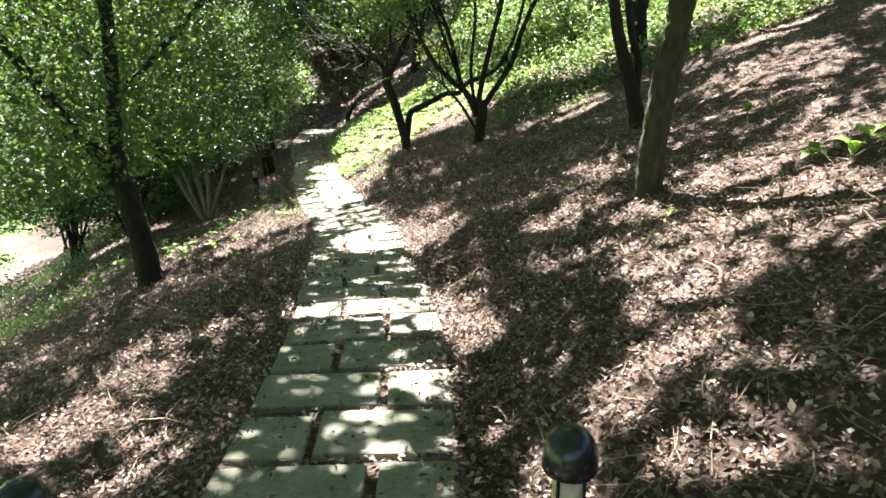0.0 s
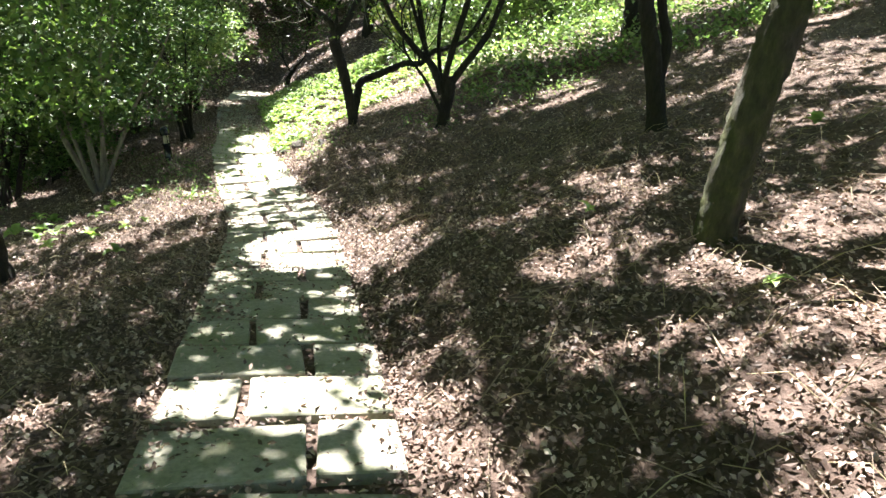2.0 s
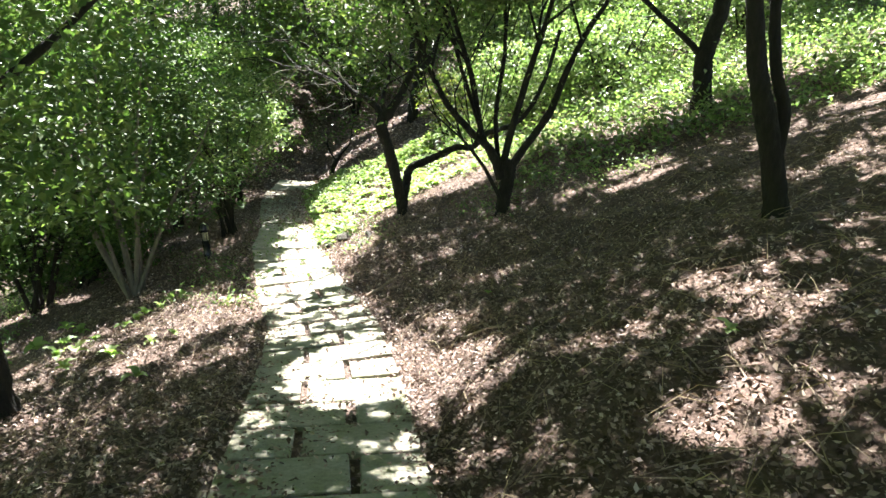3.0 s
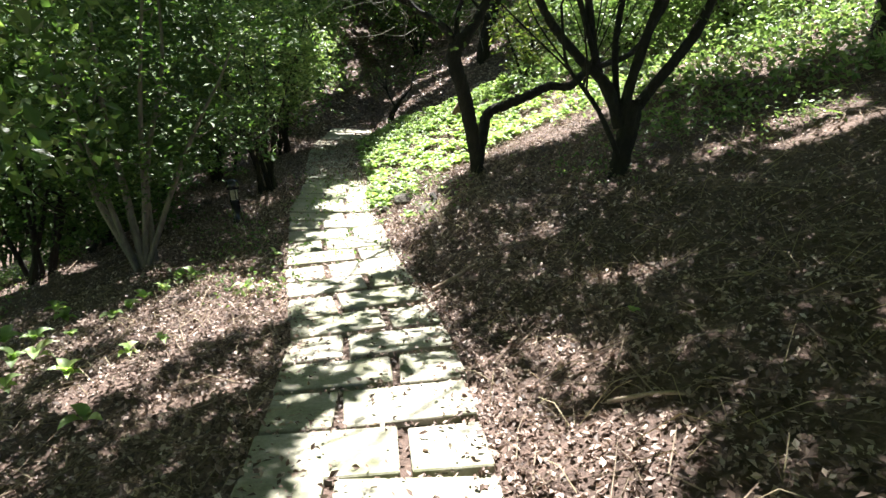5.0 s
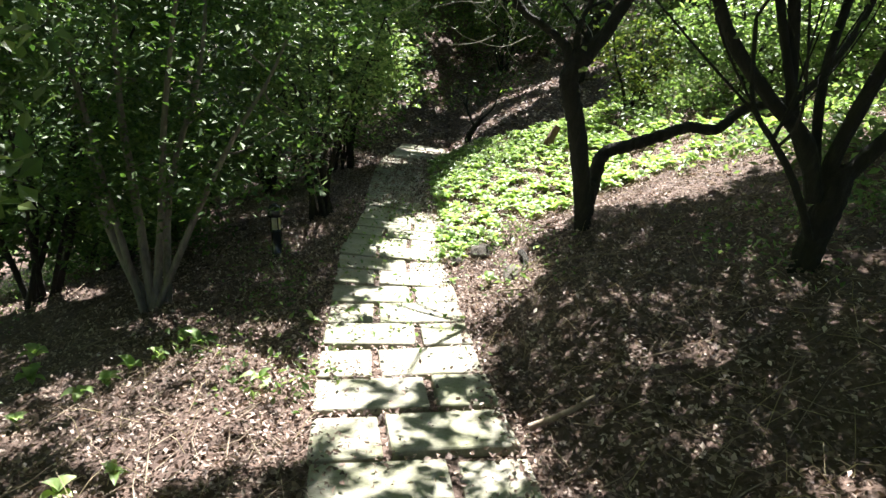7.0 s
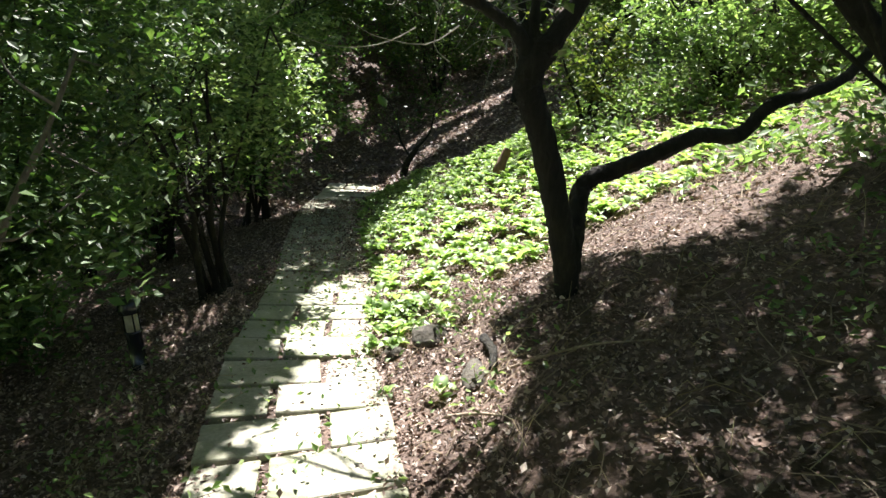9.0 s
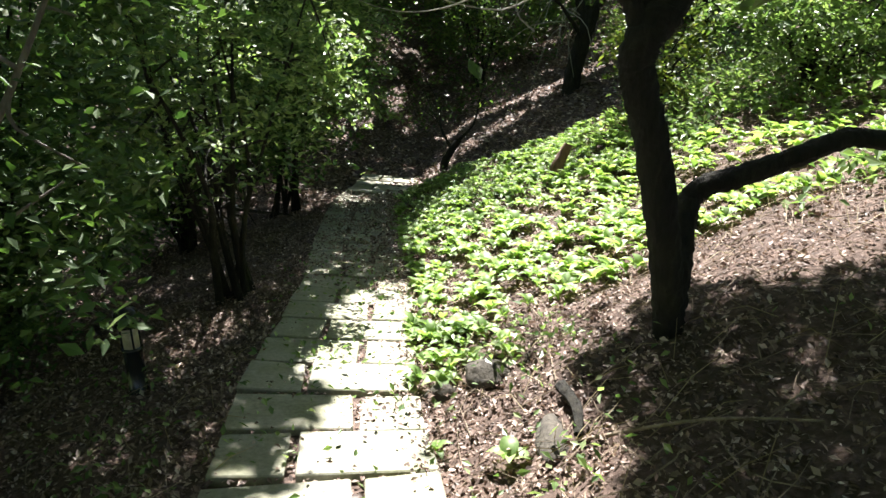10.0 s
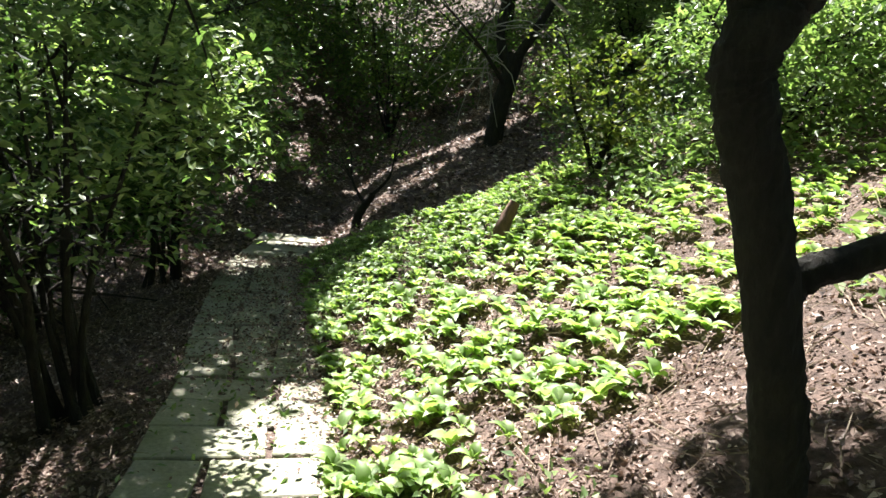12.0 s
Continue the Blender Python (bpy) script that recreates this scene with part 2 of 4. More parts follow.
gx, gy = axis_steps(-900, -7, 6, 900, 0.09), axis_steps(-900, -1, 19, 900, 0.10)
X, Y = np.meshgrid(gx, gy)
rg = np.random.default_rng(3)
Z = height(X, Y) + rg.normal(0, 0.006, X.shape) * (np.abs(X - path_at(Y)[0]) > 0.55)
Z = np.where(np.hypot(X, Y) > 120, np.minimum(Z, 14), Z)
nx = len(gx)
qi = (np.arange(len(gy) - 1)[:, None] * nx + np.arange(nx - 1)[None]).ravel()
ground = new("ground", mesh_of("ground", np.stack([X, Y, Z], -1).reshape(-1, 3), np.stack([qi, qi + 1, qi + nx + 1, qi + nx], 1), M_SOIL, True))
tagged(ground, "brown hillside soil strewn with dead leaves", "ground", kind="structure")
ground.data.materials.append(M_LAWN)
fx, fy = X[:-1, :-1].ravel() - path_at(Y[:-1, :-1].ravel())[0], Y[:-1, :-1].ravel()
ground.data.polygons.foreach_set("material_index", ((fx < -8.2) & (fy < 30) | (fx < -40)).astype(np.int32))

# ---- sun and shade: where crown leaves are left out to shape the light ----
# each gap, given by the ground spot it lights: x, y, half-width across, half-length along, how open
GAPS = [
    (2.35, 4.95, 0.35, 0.13, 0.9), (3.9, 7.7, 0.5, 0.13, 0.9), (1.11, 4.02, 0.2, 0.12, 0.8),
    (-0.05, 6.05, 0.3, 0.25, 0.8), (0.78, 3.96, 0.22, 0.12, 0.8), (0.13, 3.45, 0.2, 0.2, 0.85), (1.85, 5.05, 0.35, 0.15, 0.8), (3.3, 7.4, 0.6, 0.12, 0.9), (2.04, 9.84, 0.45, 0.12, 1.0), (4.6, 9.75, 0.6, 0.25, 1.0),
    (0.76, 6.0, 0.25, 0.15, 0.7), (1.13, 3.73, 0.2, 0.12, 0.85), (-3.4, 10.3, 0.5, 0.2, 0.85), (-2.75, 10.0, 0.35, 0.2, 0.85), (-1.53, 4.1, 0.2, 0.15, 0.6), (-1.55, 3.45, 0.2, 0.15, 0.6), (-3.7, 8.45, 0.4, 0.2, 0.9),
    (-0.41, 7.45, 0.4, 0.35, 0.9), (-0.1, 7.2, 0.25, 0.2, 0.85), (-0.72, 8.45, 0.2, 0.12, 0.7), (0.33, 8.26, 0.3, 0.12, 0.7), (-0.32, 9.94, 0.2, 0.1, 0.7), (-0.21, 9.32, 0.2, 0.1, 0.75), (-1.2, 10.85, 0.35, 0.7, 1.0),
    (-0.66, 6.82, 0.5, 0.75, 1.0), (-1.15, 8.75, 0.45, 0.45, 0.8), (-0.30, 6.54, 0.5, 0.4, 1.0), (-1.0, 7.86, 0.55, 0.45, 0.75), (-1.6, 9.75, 0.55, 0.5, 1.0), (-1.65, 10.55, 0.36, 0.55, 1.0),
    (-1.85, 11.35, 0.3, 0.6, 1.0), (-2.05, 12.2, 0.33, 0.55, 1.0), (-2.15, 12.95, 0.38, 0.5, 1.0), (-2.25, 13.6, 0.28, 0.3, 0.9), (-0.4, 4.1, 0.65, 0.26, 0.95), (0.08, 3.75, 0.25, 0.25, 0.9), (-0.12, 3.0, 0.2, 0.2, 0.9),
    (0.95, 4.9, 0.3, 0.22, 0.85), (1.9, 3.9, 0.6, 0.32, 0.95), (2.3, 4.65, 0.7, 0.28, 0.95), (-5.4, 11.26, 0.8, 0.25, 1.0), (1.1, 3.45, 0.27, 0.16, 0.95), (1.05, 3.02, 0.22, 0.2, 0.9),
    (0.97, 2.45, 0.2, 0.14, 0.75), (0.82, 1.75, 0.22, 0.16, 0.85), (1.15, 2.2, 0.2, 0.12, 0.7), (1.5, 4.45, 0.35, 0.22, 0.95), (2.1, 3.3, 0.4, 0.2, 0.75), (0.1, 12.35, 0.6, 0.35, 1.0), (-4.9, 9.7, 0.8, 0.7, 0.7), (-3.35, 9.03, 0.5, 0.6, 0.8), (-5.3, 8.89, 0.7, 0.3, 0.8), (-3.5, 8.06, 0.35, 0.3, 0.8),
    (2.1, 10.32, 0.4, 0.22, 1.0), (3.8, 8.26, 0.8, 0.4, 0.8), (3.0, 6.42, 0.7, 0.25, 0.7), (5.4, 10.74, 0.6, 0.4, 1.0), (-2.35, 8.89, 0.75, 0.6, 0.95), (-2.7, 9.41, 0.5, 0.3, 0.9),
    (-1.5, 11.96, 0.6, 0.8, 0.95), (-0.95, 11.96, 0.25, 0.25, 0.9),
    (-0.9, 13.51, 1.25, 1.3, 1.0), (0.6, 14.1, 1.6, 1.8, 1.0), (-1.0, 15.54, 1.5, 1.7, 1.0), (-0.6, 17.23, 1.4, 1.3, 0.9), (2.6, 14.29, 1.9, 2.6, 1.0), (1.0, 16.81, 1.7, 1.6, 1.0), (4.8, 15.27, 2.8, 3.2, 1.0),
    (6.8, 13.42, 2.2, 1.8, 0.9), (0.2, 12.78, 0.7, 0.5, 1.0), (2.2, 12.25, 0.8, 0.5, 0.7),
    (-3.3, 19.1, 0.6, 0.2, 1.0), (-4.95, 21.3, 0.2, 0.5, 1.0), (-4.6, 22.1, 0.2, 0.5, 1.0), (-4.2, 23.2, 0.2, 0.6, 1.0), (-2.6, 21.8, 0.55, 0.16, 1.0), (-1.7, 21.6, 0.6, 0.15, 1.0), (-0.7, 21.4, 0.7, 0.16, 1.0),
    (-5.0, 17.23, 1.6, 1.2, 0.9), (-5.4, 14.2, 1.3, 0.8, 0.6), (-12.0, 14.78, 4.5, 9.0, 1.0), (-1.75, 3.9, 0.28, 0.2, 0.7), (-2.0, 2.9, 0.35, 0.25, 0.7), (-1.4, 2.3, 0.25, 0.2, 0.7),
]
# deep shade: x, y, half-width, half-length
DEEP = [(-3.0, 12.6, 0.45, 0.7), (-2.85, 11.3, 0.35, 0.9), (-3.0, 11.6, 0.7, 0.7), (-4.0, 12.6, 0.9, 0.8), (0.5, 6.45, 0.5, 0.45), (-3.35, 17.6, 0.6, 1.2), (-2.75, 14.9, 0.6, 1.1), (1.7, 2.2, 0.6, 0.6), (0.4, 4.9, 0.45, 0.4), (0.1, 8.0, 0.9, 0.7), (0.55, 5.5, 0.5, 0.35), (-3.2, 16.6, 0.6, 1.6), (-0.95, 3.3, 0.35, 0.8), (-3.6, 10.6, 1.3, 1.6), (0.8, 8.2, 1.2, 1.2), (0.0, 8.75, 1.3, 1.2), (-4.6, 13.81, 2.0, 3.6), (-3.0, 16.39, 1.3, 2.6), (0.5, 3.15, 0.6, 0.75), (0.5, 4.15, 0.45, 0.4), (-3.0, 17.91, 1.2, 1.2), (-2.8, 15.17, 0.8, 1.4), (-1.8, 6.42, 0.8, 0.9), (0.3, 10.92, 1.6, 0.9), (-4.0, 12.05, 1.5, 2.2), (-3.3, 10.92, 1.0, 1.2), (-3.0, 11.69, 0.5, 1.3), (3.4, 11.17, 1.3, 0.9), (-0.6, 19.1, 1.6, 1.5)]


def openness(x, y):
    o = np.zeros_like(x)
    for ax, ay, rx, ry, k in GAPS:
        q = ((x - ax) / rx) ** 2 + ((y - ay) / ry) ** 2
        o = np.maximum(o, k * (1 - step01(q, 0.75, 1.35)))
    return o


# openings in the roof above lower crowns, which then catch the sun
SKYLIGHTS = [(-3.45, 12.7, 0.42, 0.45), (-4.9, 15.2, 1.2, 1.3), (0.1, 8.84, 1.5, 1.35), (-3.6, 5.9, 1.9, 1.7), (-7.0, 9.3, 1.1, 2.3)]
# where those lower crowns throw their own shade: x, y, half-width, half-length, lowest and highest leaves above the ground
LOW_CROWNS = [(0.1, 8.84, 1.5, 1.35, 2.1, 4.4), (-3.5, 6.0, 1.7, 1.6, 1.1, 3.6)]


def skylight(x, y):
    o = np.zeros_like(x)
    for ax, ay, rx, ry in SKYLIGHTS:
        o = np.maximum(o, 1 - step01(((x - ax) / rx) ** 2 + ((y - ay) / ry) ** 2, 0.6, 1.3))
    return o


def lit_ground(w):
    """How open the roof is above the spot on the ground that each point would shade."""
    sx, sy = w[:, 0], w[:, 1]
    for _ in range(3):
        hgt = w[:, 2] - height(sx, sy)
        sx, sy = w[:, 0] + math.sin(SUN_AZ) * slope * hgt, w[:, 1] - math.cos(SUN_AZ) * slope * hgt
    return openness(sx, sy) * (sx > -6.5) * ((sy < 12.3) | (sy > 19.5))


slope = math.cos(SUN_EL) / math.sin(SUN_EL)


def deepness(x, y):
    o = np.zeros_like(x)
    for ax, ay, rx, ry in DEEP:
        o = np.maximum(o, 1 - step01(((x - ax) / rx) ** 2 + ((y - ay) / ry) ** 2, 0.6, 1.3))
    return o


# ---- trees ----
TREES = {}


def limb_set(base_lines, seed, reach, forks=2, spread=0.5, levels=3):
    """Grow ever thinner side limbs out of the given stems. Returns lines as (points, radii)."""
    rng = np.random.default_rng(seed)
    out, tips = [], []
    todo = [(np.asarray(p, float), r0, r1, 0) for p, r0, r1 in base_lines]
    while todo:
        p, r0, r1, level = todo.pop()
        q = smooth_line(p, 4)
        out.append((q, np.linspace(r0, r1, len(q))))
        if level >= levels:
            tips.append(q[-1])
            tips.append(q[len(q) // 2])
            continue
        for k in range(forks + (1 if level else 2)):
            at = 1.0 if k == 0 else rng.uniform(0.45, 0.95)
            i = min(int(at * (len(q) - 1)), len(q) - 1)
            d = q[i] - q[max(i - 2, 0)]
            d /= np.linalg.norm(d) + 1e-9
            turn = rng.normal(0, spread, 3)
            turn[2] = abs(turn[2]) * 0.6
            d = d + turn
            d /= np.linalg.norm(d)
            ln = reach * (0.62 ** level) * rng.uniform(0.7, 1.2)
            mid = q[i] + d * ln * 0.5 + rng.normal(0, 0.06, 3) * ln
            end = q[i] + d * ln + rng.normal(0, 0.1, 3) * ln
            ra = (r0 + (r1 - r0) * at) * (0.95 if k == 0 else 0.6)
            todo.append((np.array([q[i], mid, end]), ra, ra * 0.5, level + 1))
    return out, tips


def tree(name, stems, label, material=None, reach=1.9, seed=1, levels=3, spread=0.5, limbs=()):
    """stems: (points, radius below, radius above). The first is the trunk."""
    material = material or M_BARK
    base = stems[0][0][0]
    ob = thing(name, base, label, "tree")
    shift = np.array(base)
    lines, tips = [], []
    first = smooth_line(stems[0][0], 9)
    rad = np.linspace(stems[0][1], stems[0][2], len(first))
    flare = np.maximum(0, 1 - np.arange(len(first)) / 7.0)
    rad = rad * (1 + 0.3 * flare ** 2)
    first[0, 2] -= 0.15
    part("trunk", mesh_of("trunk", *[a if i else a - shift for i, a in enumerate(tube(first, rad, 18, seed, 0.10))], material, True), ob)
    grown, tips = limb_set([s for s in stems[1:]] or [([first[-2], first[-1]], rad[-2], rad[-1])], seed, reach, 2, spread, levels)
    main = [i for i, (p, r) in enumerate(grown) if any(np.allclose(p[0], q[0][0]) and abs(r[0] - q[1]) < 1e-9 for q in stems[1:])]
    for i in main:
        v, f = tube(*grown[i], 10, seed + i)
        part("limb", mesh_of("limb", v - shift, f, material, True), ob)
    thin = [tube(p, r, 8 if r[0] > 0.03 else 5, seed + i) for i, (p, r) in enumerate(grown) if r[0] > 0.004 and i not in main]
    v, f = joined(thin)
    tagged(part("branchwork", mesh_of("branchwork", v - shift, f, material, True), ob), kind="stuff")
    for p, r0, r1 in limbs:
        q = smooth_line(p, 6)
        v, f = tube(q, np.linspace(r0, r1, len(q)), 10, seed + 50, 0.13)
        part("limb", mesh_of("limb", v - shift, f, material, True), ob, "gnarled limb reaching out sideways")
    TREES[ob] = {"tips": np.array(tips), "leaf": [], "base": shift}
    return ob


def up(p, dx, dy, dz):
    return (p[0] + dx, p[1] + dy, p[2] + dz)


# young tree with four stems out of a low fork
B0 = (0.56, 10.15, -0.42)
tree_b = tree("tree", [
    ([B0, (0.58, 10.15, -0.15), (0.61, 10.15, 0.10), (0.60, 10.15, 0.26)], 0.074, 0.078),
    ([(0.53, 10.15, 0.05), (0.40, 10.15, 0.36), (0.17, 10.15, 0.56), (-0.13, 10.15, 0.89), (-0.41, 10.1, 1.46), (-0.61, 10.1, 1.9), (-1.1, 10.3, 3.2)], 0.052, 0.017),
    ([(0.53, 10.15, 0.1), (0.31, 10.2, 0.51), (0.16, 10.2, 1.13), (-0.03, 10.2, 1.65), (-0.12, 10.2, 2.0), (-0.4, 10.4, 3.4)], 0.038, 0.016),
    ([(0.55, 10.15, 0.05), (0.58, 10.15, 0.41), (0.74, 10.1, 1.12), (0.87, 10.1, 1.59), (0.97, 10.1, 2.0), (1.3, 10.1, 3.4)], 0.046, 0.018),
    ([(0.57, 10.15, 0.08), (0.70, 10.15, 0.30), (1.01, 10.15, 0.77), (1.16, 10.15, 1.21), (1.35, 10.15, 1.64), (1.57, 10.15, 2.0), (2.3, 10.3, 3.3)], 0.05, 0.018),
    ([(0.52, 10.2, 0.15), (0.45, 10.3, 0.7), (0.52, 10.4, 1.4), (0.5, 10.5, 2.2), (0.6, 10.6, 3.2)], 0.03, 0.013),
    ([(0.35, 10.15, 0.4), (0.05, 10.2, 1.2), (-0.2, 10.3, 2.0), (-0.5, 10.4, 3.0)], 0.026, 0.012),
    ([(0.52, 10.06, -0.14), (0.44, 10.0, 0.0), (0.32, 10.0, 0.2), (0.19, 10.0, 0.36), (0.09, 10.0, 0.47), (0.03, 10.0, 0.6), (-0.02, 10.05, 0.95)], 0.024, 0.010),
    ([(0.19, 10.0, 0.36), (0.21, 10.0, 0.44), (0.24, 9.98, 0.6)], 0.013, 0.007),
], "dark tree dividing low into several slender stems", reach=1.5, seed=11, spread=0.42)

# bent tree beside the path, one limb reaching over the plants
tree_a = tree("tree", [
    ([(-0.58, 11.66, -0.76), (-0.605, 11.65, -0.62), (-0.644, 11.65, -0.407), (-0.712, 11.65, -0.128), (-0.796, 11.65, 0.165), (-0.868, 11.64, 0.36), (-0.895, 11.63, 0.46), (-0.868, 11.63, 0.56), (-0.80, 11.65, 0.66)], 0.066, 0.078),
    ([(-0.84, 11.64, 0.6), (-0.75, 11.67, 0.72), (-0.62, 11.74, 0.95), (-0.35, 11.9, 1.6), (0.0, 12.1, 2.7)], 0.066, 0.028),
    ([(-0.88, 11.63, 0.52), (-0.96, 11.64, 0.70), (-1.15, 11.66, 0.83), (-1.35, 11.7, 0.95), (-1.7, 11.8, 1.4), (-2.1, 12.0, 2.4)], 0.046, 0.016),
    ([(-0.86, 11.63, 0.58), (-0.88, 11.68, 0.85), (-0.80, 11.75, 1.2), (-0.85, 11.85, 2.0)], 0.03, 0.014),
], "dark crooked tree with a bent trunk among green plants", reach=1.5, seed=23, spread=0.5,
    limbs=[([(-0.60, 11.66, -0.60), (-0.585, 11.71, -0.45), (-0.56, 11.84, -0.29), (-0.535, 11.93, -0.15), (-0.47, 11.95, -0.07), (-0.35, 11.95, -0.025), (-0.13, 11.95, 0.08), (0.05, 11.95, 0.175), (0.13, 11.95, 0.20), (0.28, 11.96, 0.195),
             (0.36, 11.98, 0.235), (0.44, 12.0, 0.33), (0.54, 12.02, 0.405), (0.70, 12.06, 0.45), (1.0, 12.2, 0.6), (1.3, 12.4, 1.1), (1.5, 12.6, 1.8)], 0.064, 0.026)])

# leaning mossy trunk on the slope
tree_c = tree("tree", [
    ([(1.45, 4.75, 0.02), (1.465, 4.75, 0.35), (1.48, 4.75, 0.64), (1.525, 4.75, 1.05), (1.56, 4.75, 1.3), (1.60, 4.76, 1.6), (1.75, 4.8, 2.8), (1.8, 4.9, 3.8)], 0.098, 0.075),
    ([(1.79, 4.9, 3.5), (1.5, 5.3, 4.4), (1.0, 5.8, 5.2)], 0.07, 0.03),
    ([(1.79, 4.9, 3.6), (2.2, 4.6, 4.5), (2.9, 4.5, 5.4)], 0.06, 0.03),
    ([(1.78, 4.87, 3.3), (1.3, 4.4, 4.3), (0.7, 4.2, 5.2)], 0.06, 0.03),
], "leaning tree trunk with green moss on rough bark", M_MOSSBARK, 1.8, 31,
    limbs=[([(1.60, 4.76, 1.58), (1.25, 4.85, 1.62), (0.8, 5.0, 1.60), (0.5, 5.1, 1.68), (0.15, 5.2, 1.95), (-0.2, 5.3, 2.4)], 0.035, 0.014)])

tree_d = tree("tree", [
    ([(2.05, 7.1, 0.25), (1.99, 7.1, 0.55), (1.89, 7.1, 0.89), (1.81, 7.1, 1.13), (1.75, 7.1, 1.35), (1.67, 7.1, 1.83), (1.55, 7.2, 3.23)], 0.08, 0.045),
    ([(1.97, 7.1, 0.65), (2, 7.12, 0.98), (1.91, 7.15, 1.28), (1.88, 7.2, 1.8), (2.05, 7.4, 3.23)], 0.045, 0.028),
    ([(1.61, 7.15, 2.63), (1.15, 7.4, 3.63), (0.65, 7.9, 4.63)], 0.05, 0.03),
    ([(1.57, 7.2, 3.03), (1.75, 7, 4.23), (2.35, 6.8, 5.23)], 0.05, 0.03),
], "dark slender tree with two close stems", reach=1.8, seed=41)

tree_l = tree("tree", [
    ([(-3.24, 7.1, -1.3), (-3.28, 7.1, -0.83), (-3.34, 7.1, -0.38), (-3.46, 7.1, -0.03)], 0.125, 0.105),
    ([(-3.43, 7.1, -0.1), (-3.68, 7.07, 0.32), (-3.94, 7.05, 0.72), (-4.58, 7.05, 1.72), (-5.28, 7.15, 2.92)], 0.085, 0.04),
    ([(-3.41, 7.1, -0.13), (-3.35, 7.13, 0.56), (-3.28, 7.15, 1.48), (-3.28, 7.2, 2.32), (-3.18, 7.35, 3.92)], 0.085, 0.045),
    ([(-3.32, 7.13, 0.72), (-2.93, 7.4, 1.12), (-2.48, 7.75, 1.72), (-2.08, 8.25, 2.72)], 0.035, 0.018),
    ([(-3.3, 7.15, 1.02), (-3.88, 7.65, 1.22), (-4.58, 8.25, 1.62)], 0.03, 0.015),
], "dark forked tree leaning over the lower slope", reach=1.5, seed=53, spread=0.55)

tree_e = tree("tree", [
    ([(3.38, 12.0, 0.80), (3.35, 12.0, 1.2), (3.34, 12.0, 1.5), (3.42, 12.0, 1.87), (3.49, 12.0, 2.22), (3.6, 12.1, 3.8)], 0.13, 0.09),
    ([(3.35, 12.0, 1.45), (3.22, 12.0, 1.58), (3.07, 12.0, 1.71), (2.69, 12.0, 2.0), (2.1, 12.1, 2.5)], 0.055, 0.025),
    ([(3.58, 12.1, 3.4), (3.0, 12.4, 4.8), (2.5, 12.9, 6.0)], 0.08, 0.04), ([(3.58, 12.1, 3.5), (4.3, 11.9, 5.0), (5.0, 11.8, 6.2)], 0.08, 0.04),
], "dark upright tree at the upper edge of the slope", reach=2.0, seed=61)

tree_f = tree("tree", [
    ([(-0.73, 20.7, -0.22), (-0.7, 20.7, 0.33), (-0.6, 20.7, 0.88), (-0.5, 20.7, 1.33)], 0.15, 0.12),
    ([(-0.58, 20.7, 0.98), (-0.78, 20.7, 1.63), (-0.73, 20.7, 2.53), (-0.88, 20.8, 4.13)], 0.09, 0.04),
    ([(-0.52, 20.7, 1.23), (-0.18, 20.7, 1.83), (0.22, 20.7, 2.83), (0.52, 20.8, 4.33)], 0.08, 0.035),
    ([(-0.63, 20.65, 0.83), (-1.03, 20.2, 1.28), (-1.58, 19.6, 1.73)], 0.04, 0.012),
], "dark many-stemmed tree on the far bank", reach=1.6, seed=71)

tree_g = tree("sapling", [
    ([(-2.55, 19.2, -1.47), (-2.6, 19.2, -1.22), (-2.52, 19.2, -1.02), (-2.4, 19.2, -0.82)], 0.075, 0.045),
    ([(-2.5, 19.2, -0.97), (-2.7, 19.3, -0.67), (-2.75, 19.4, -0.32)], 0.025, 0.01),
    ([(-2.42, 19.2, -0.84), (-2.2, 19.3, -0.57), (-2.15, 19.4, -0.22)], 0.025, 0.01),
], "small dark crooked sapling beside the far path", reach=0.4, seed=77, levels=2)

# unseen trees round the start of the walk, added to shut out sky light
for k, (x, y) in enumerate(((-6.0, -5.0), (5.0, -4.0), (9.5, 5.0), (-7.5, 2.0), (0.5, -9.0))):
    g = on_ground(x, y)
    tree("tree", [([up(g, 0, 0, -0.1), up(g, 0.05, 0, 0.8), up(g, 0.1, 0.1, 2.0), up(g, 0.1, 0.2, 3.6)], 0.14, 0.09),
                  ([up(g, 0.1, 0.2, 3.2), up(g, 0.8, 0.6, 4.4), up(g, 1.6, 1.0, 5.4)], 0.07, 0.03), ([up(g, 0.1, 0.2, 3.4), up(g, -0.8, 0.3, 4.5), up(g, -1.7, 0.2, 5.6)], 0.07, 0.03)],
         "unseen upright tree whose broad leafy crown shuts out sky light", reach=2.0, seed=200 + k)

# the crowns: a broken roof of mostly unseen leaves between 4.2 and 8 m up, placed up-sun to shape the shade, thinned
# over the gaps
rc = np.random.default_rng(5)
n_try = 330000
px, py = rc.uniform(-8, 7, n_try), rc.uniform(-3, 26, n_try)
op = openness(px, py)
field = (0.75 * np.sin(2.2 * px + 1.1 * np.sin(1.7 * py)) + 0.75 * np.sin(2.6 * py + 1.3 * np.sin(1.9 * px + 1)) + 0.9 * np.sin(5.3 * px + 3.1 * py + np.sin(2 * py)) * np.sin(4.7 * py - 2.1 * px)
         + 1.1 * np.sin(9.5 * px + 2.0 * np.sin(4 * py)) * np.sin(8.3 * py + 2 * np.sin(3 * px)) + 1.1 * np.sin(15 * px + 2 * np.sin(9 * py)) * np.sin(14 * py + 2 * np.sin(8 * px)))
layers = 0.2 + 3.8 * (1 - step01(field, 0.3, 1.05))
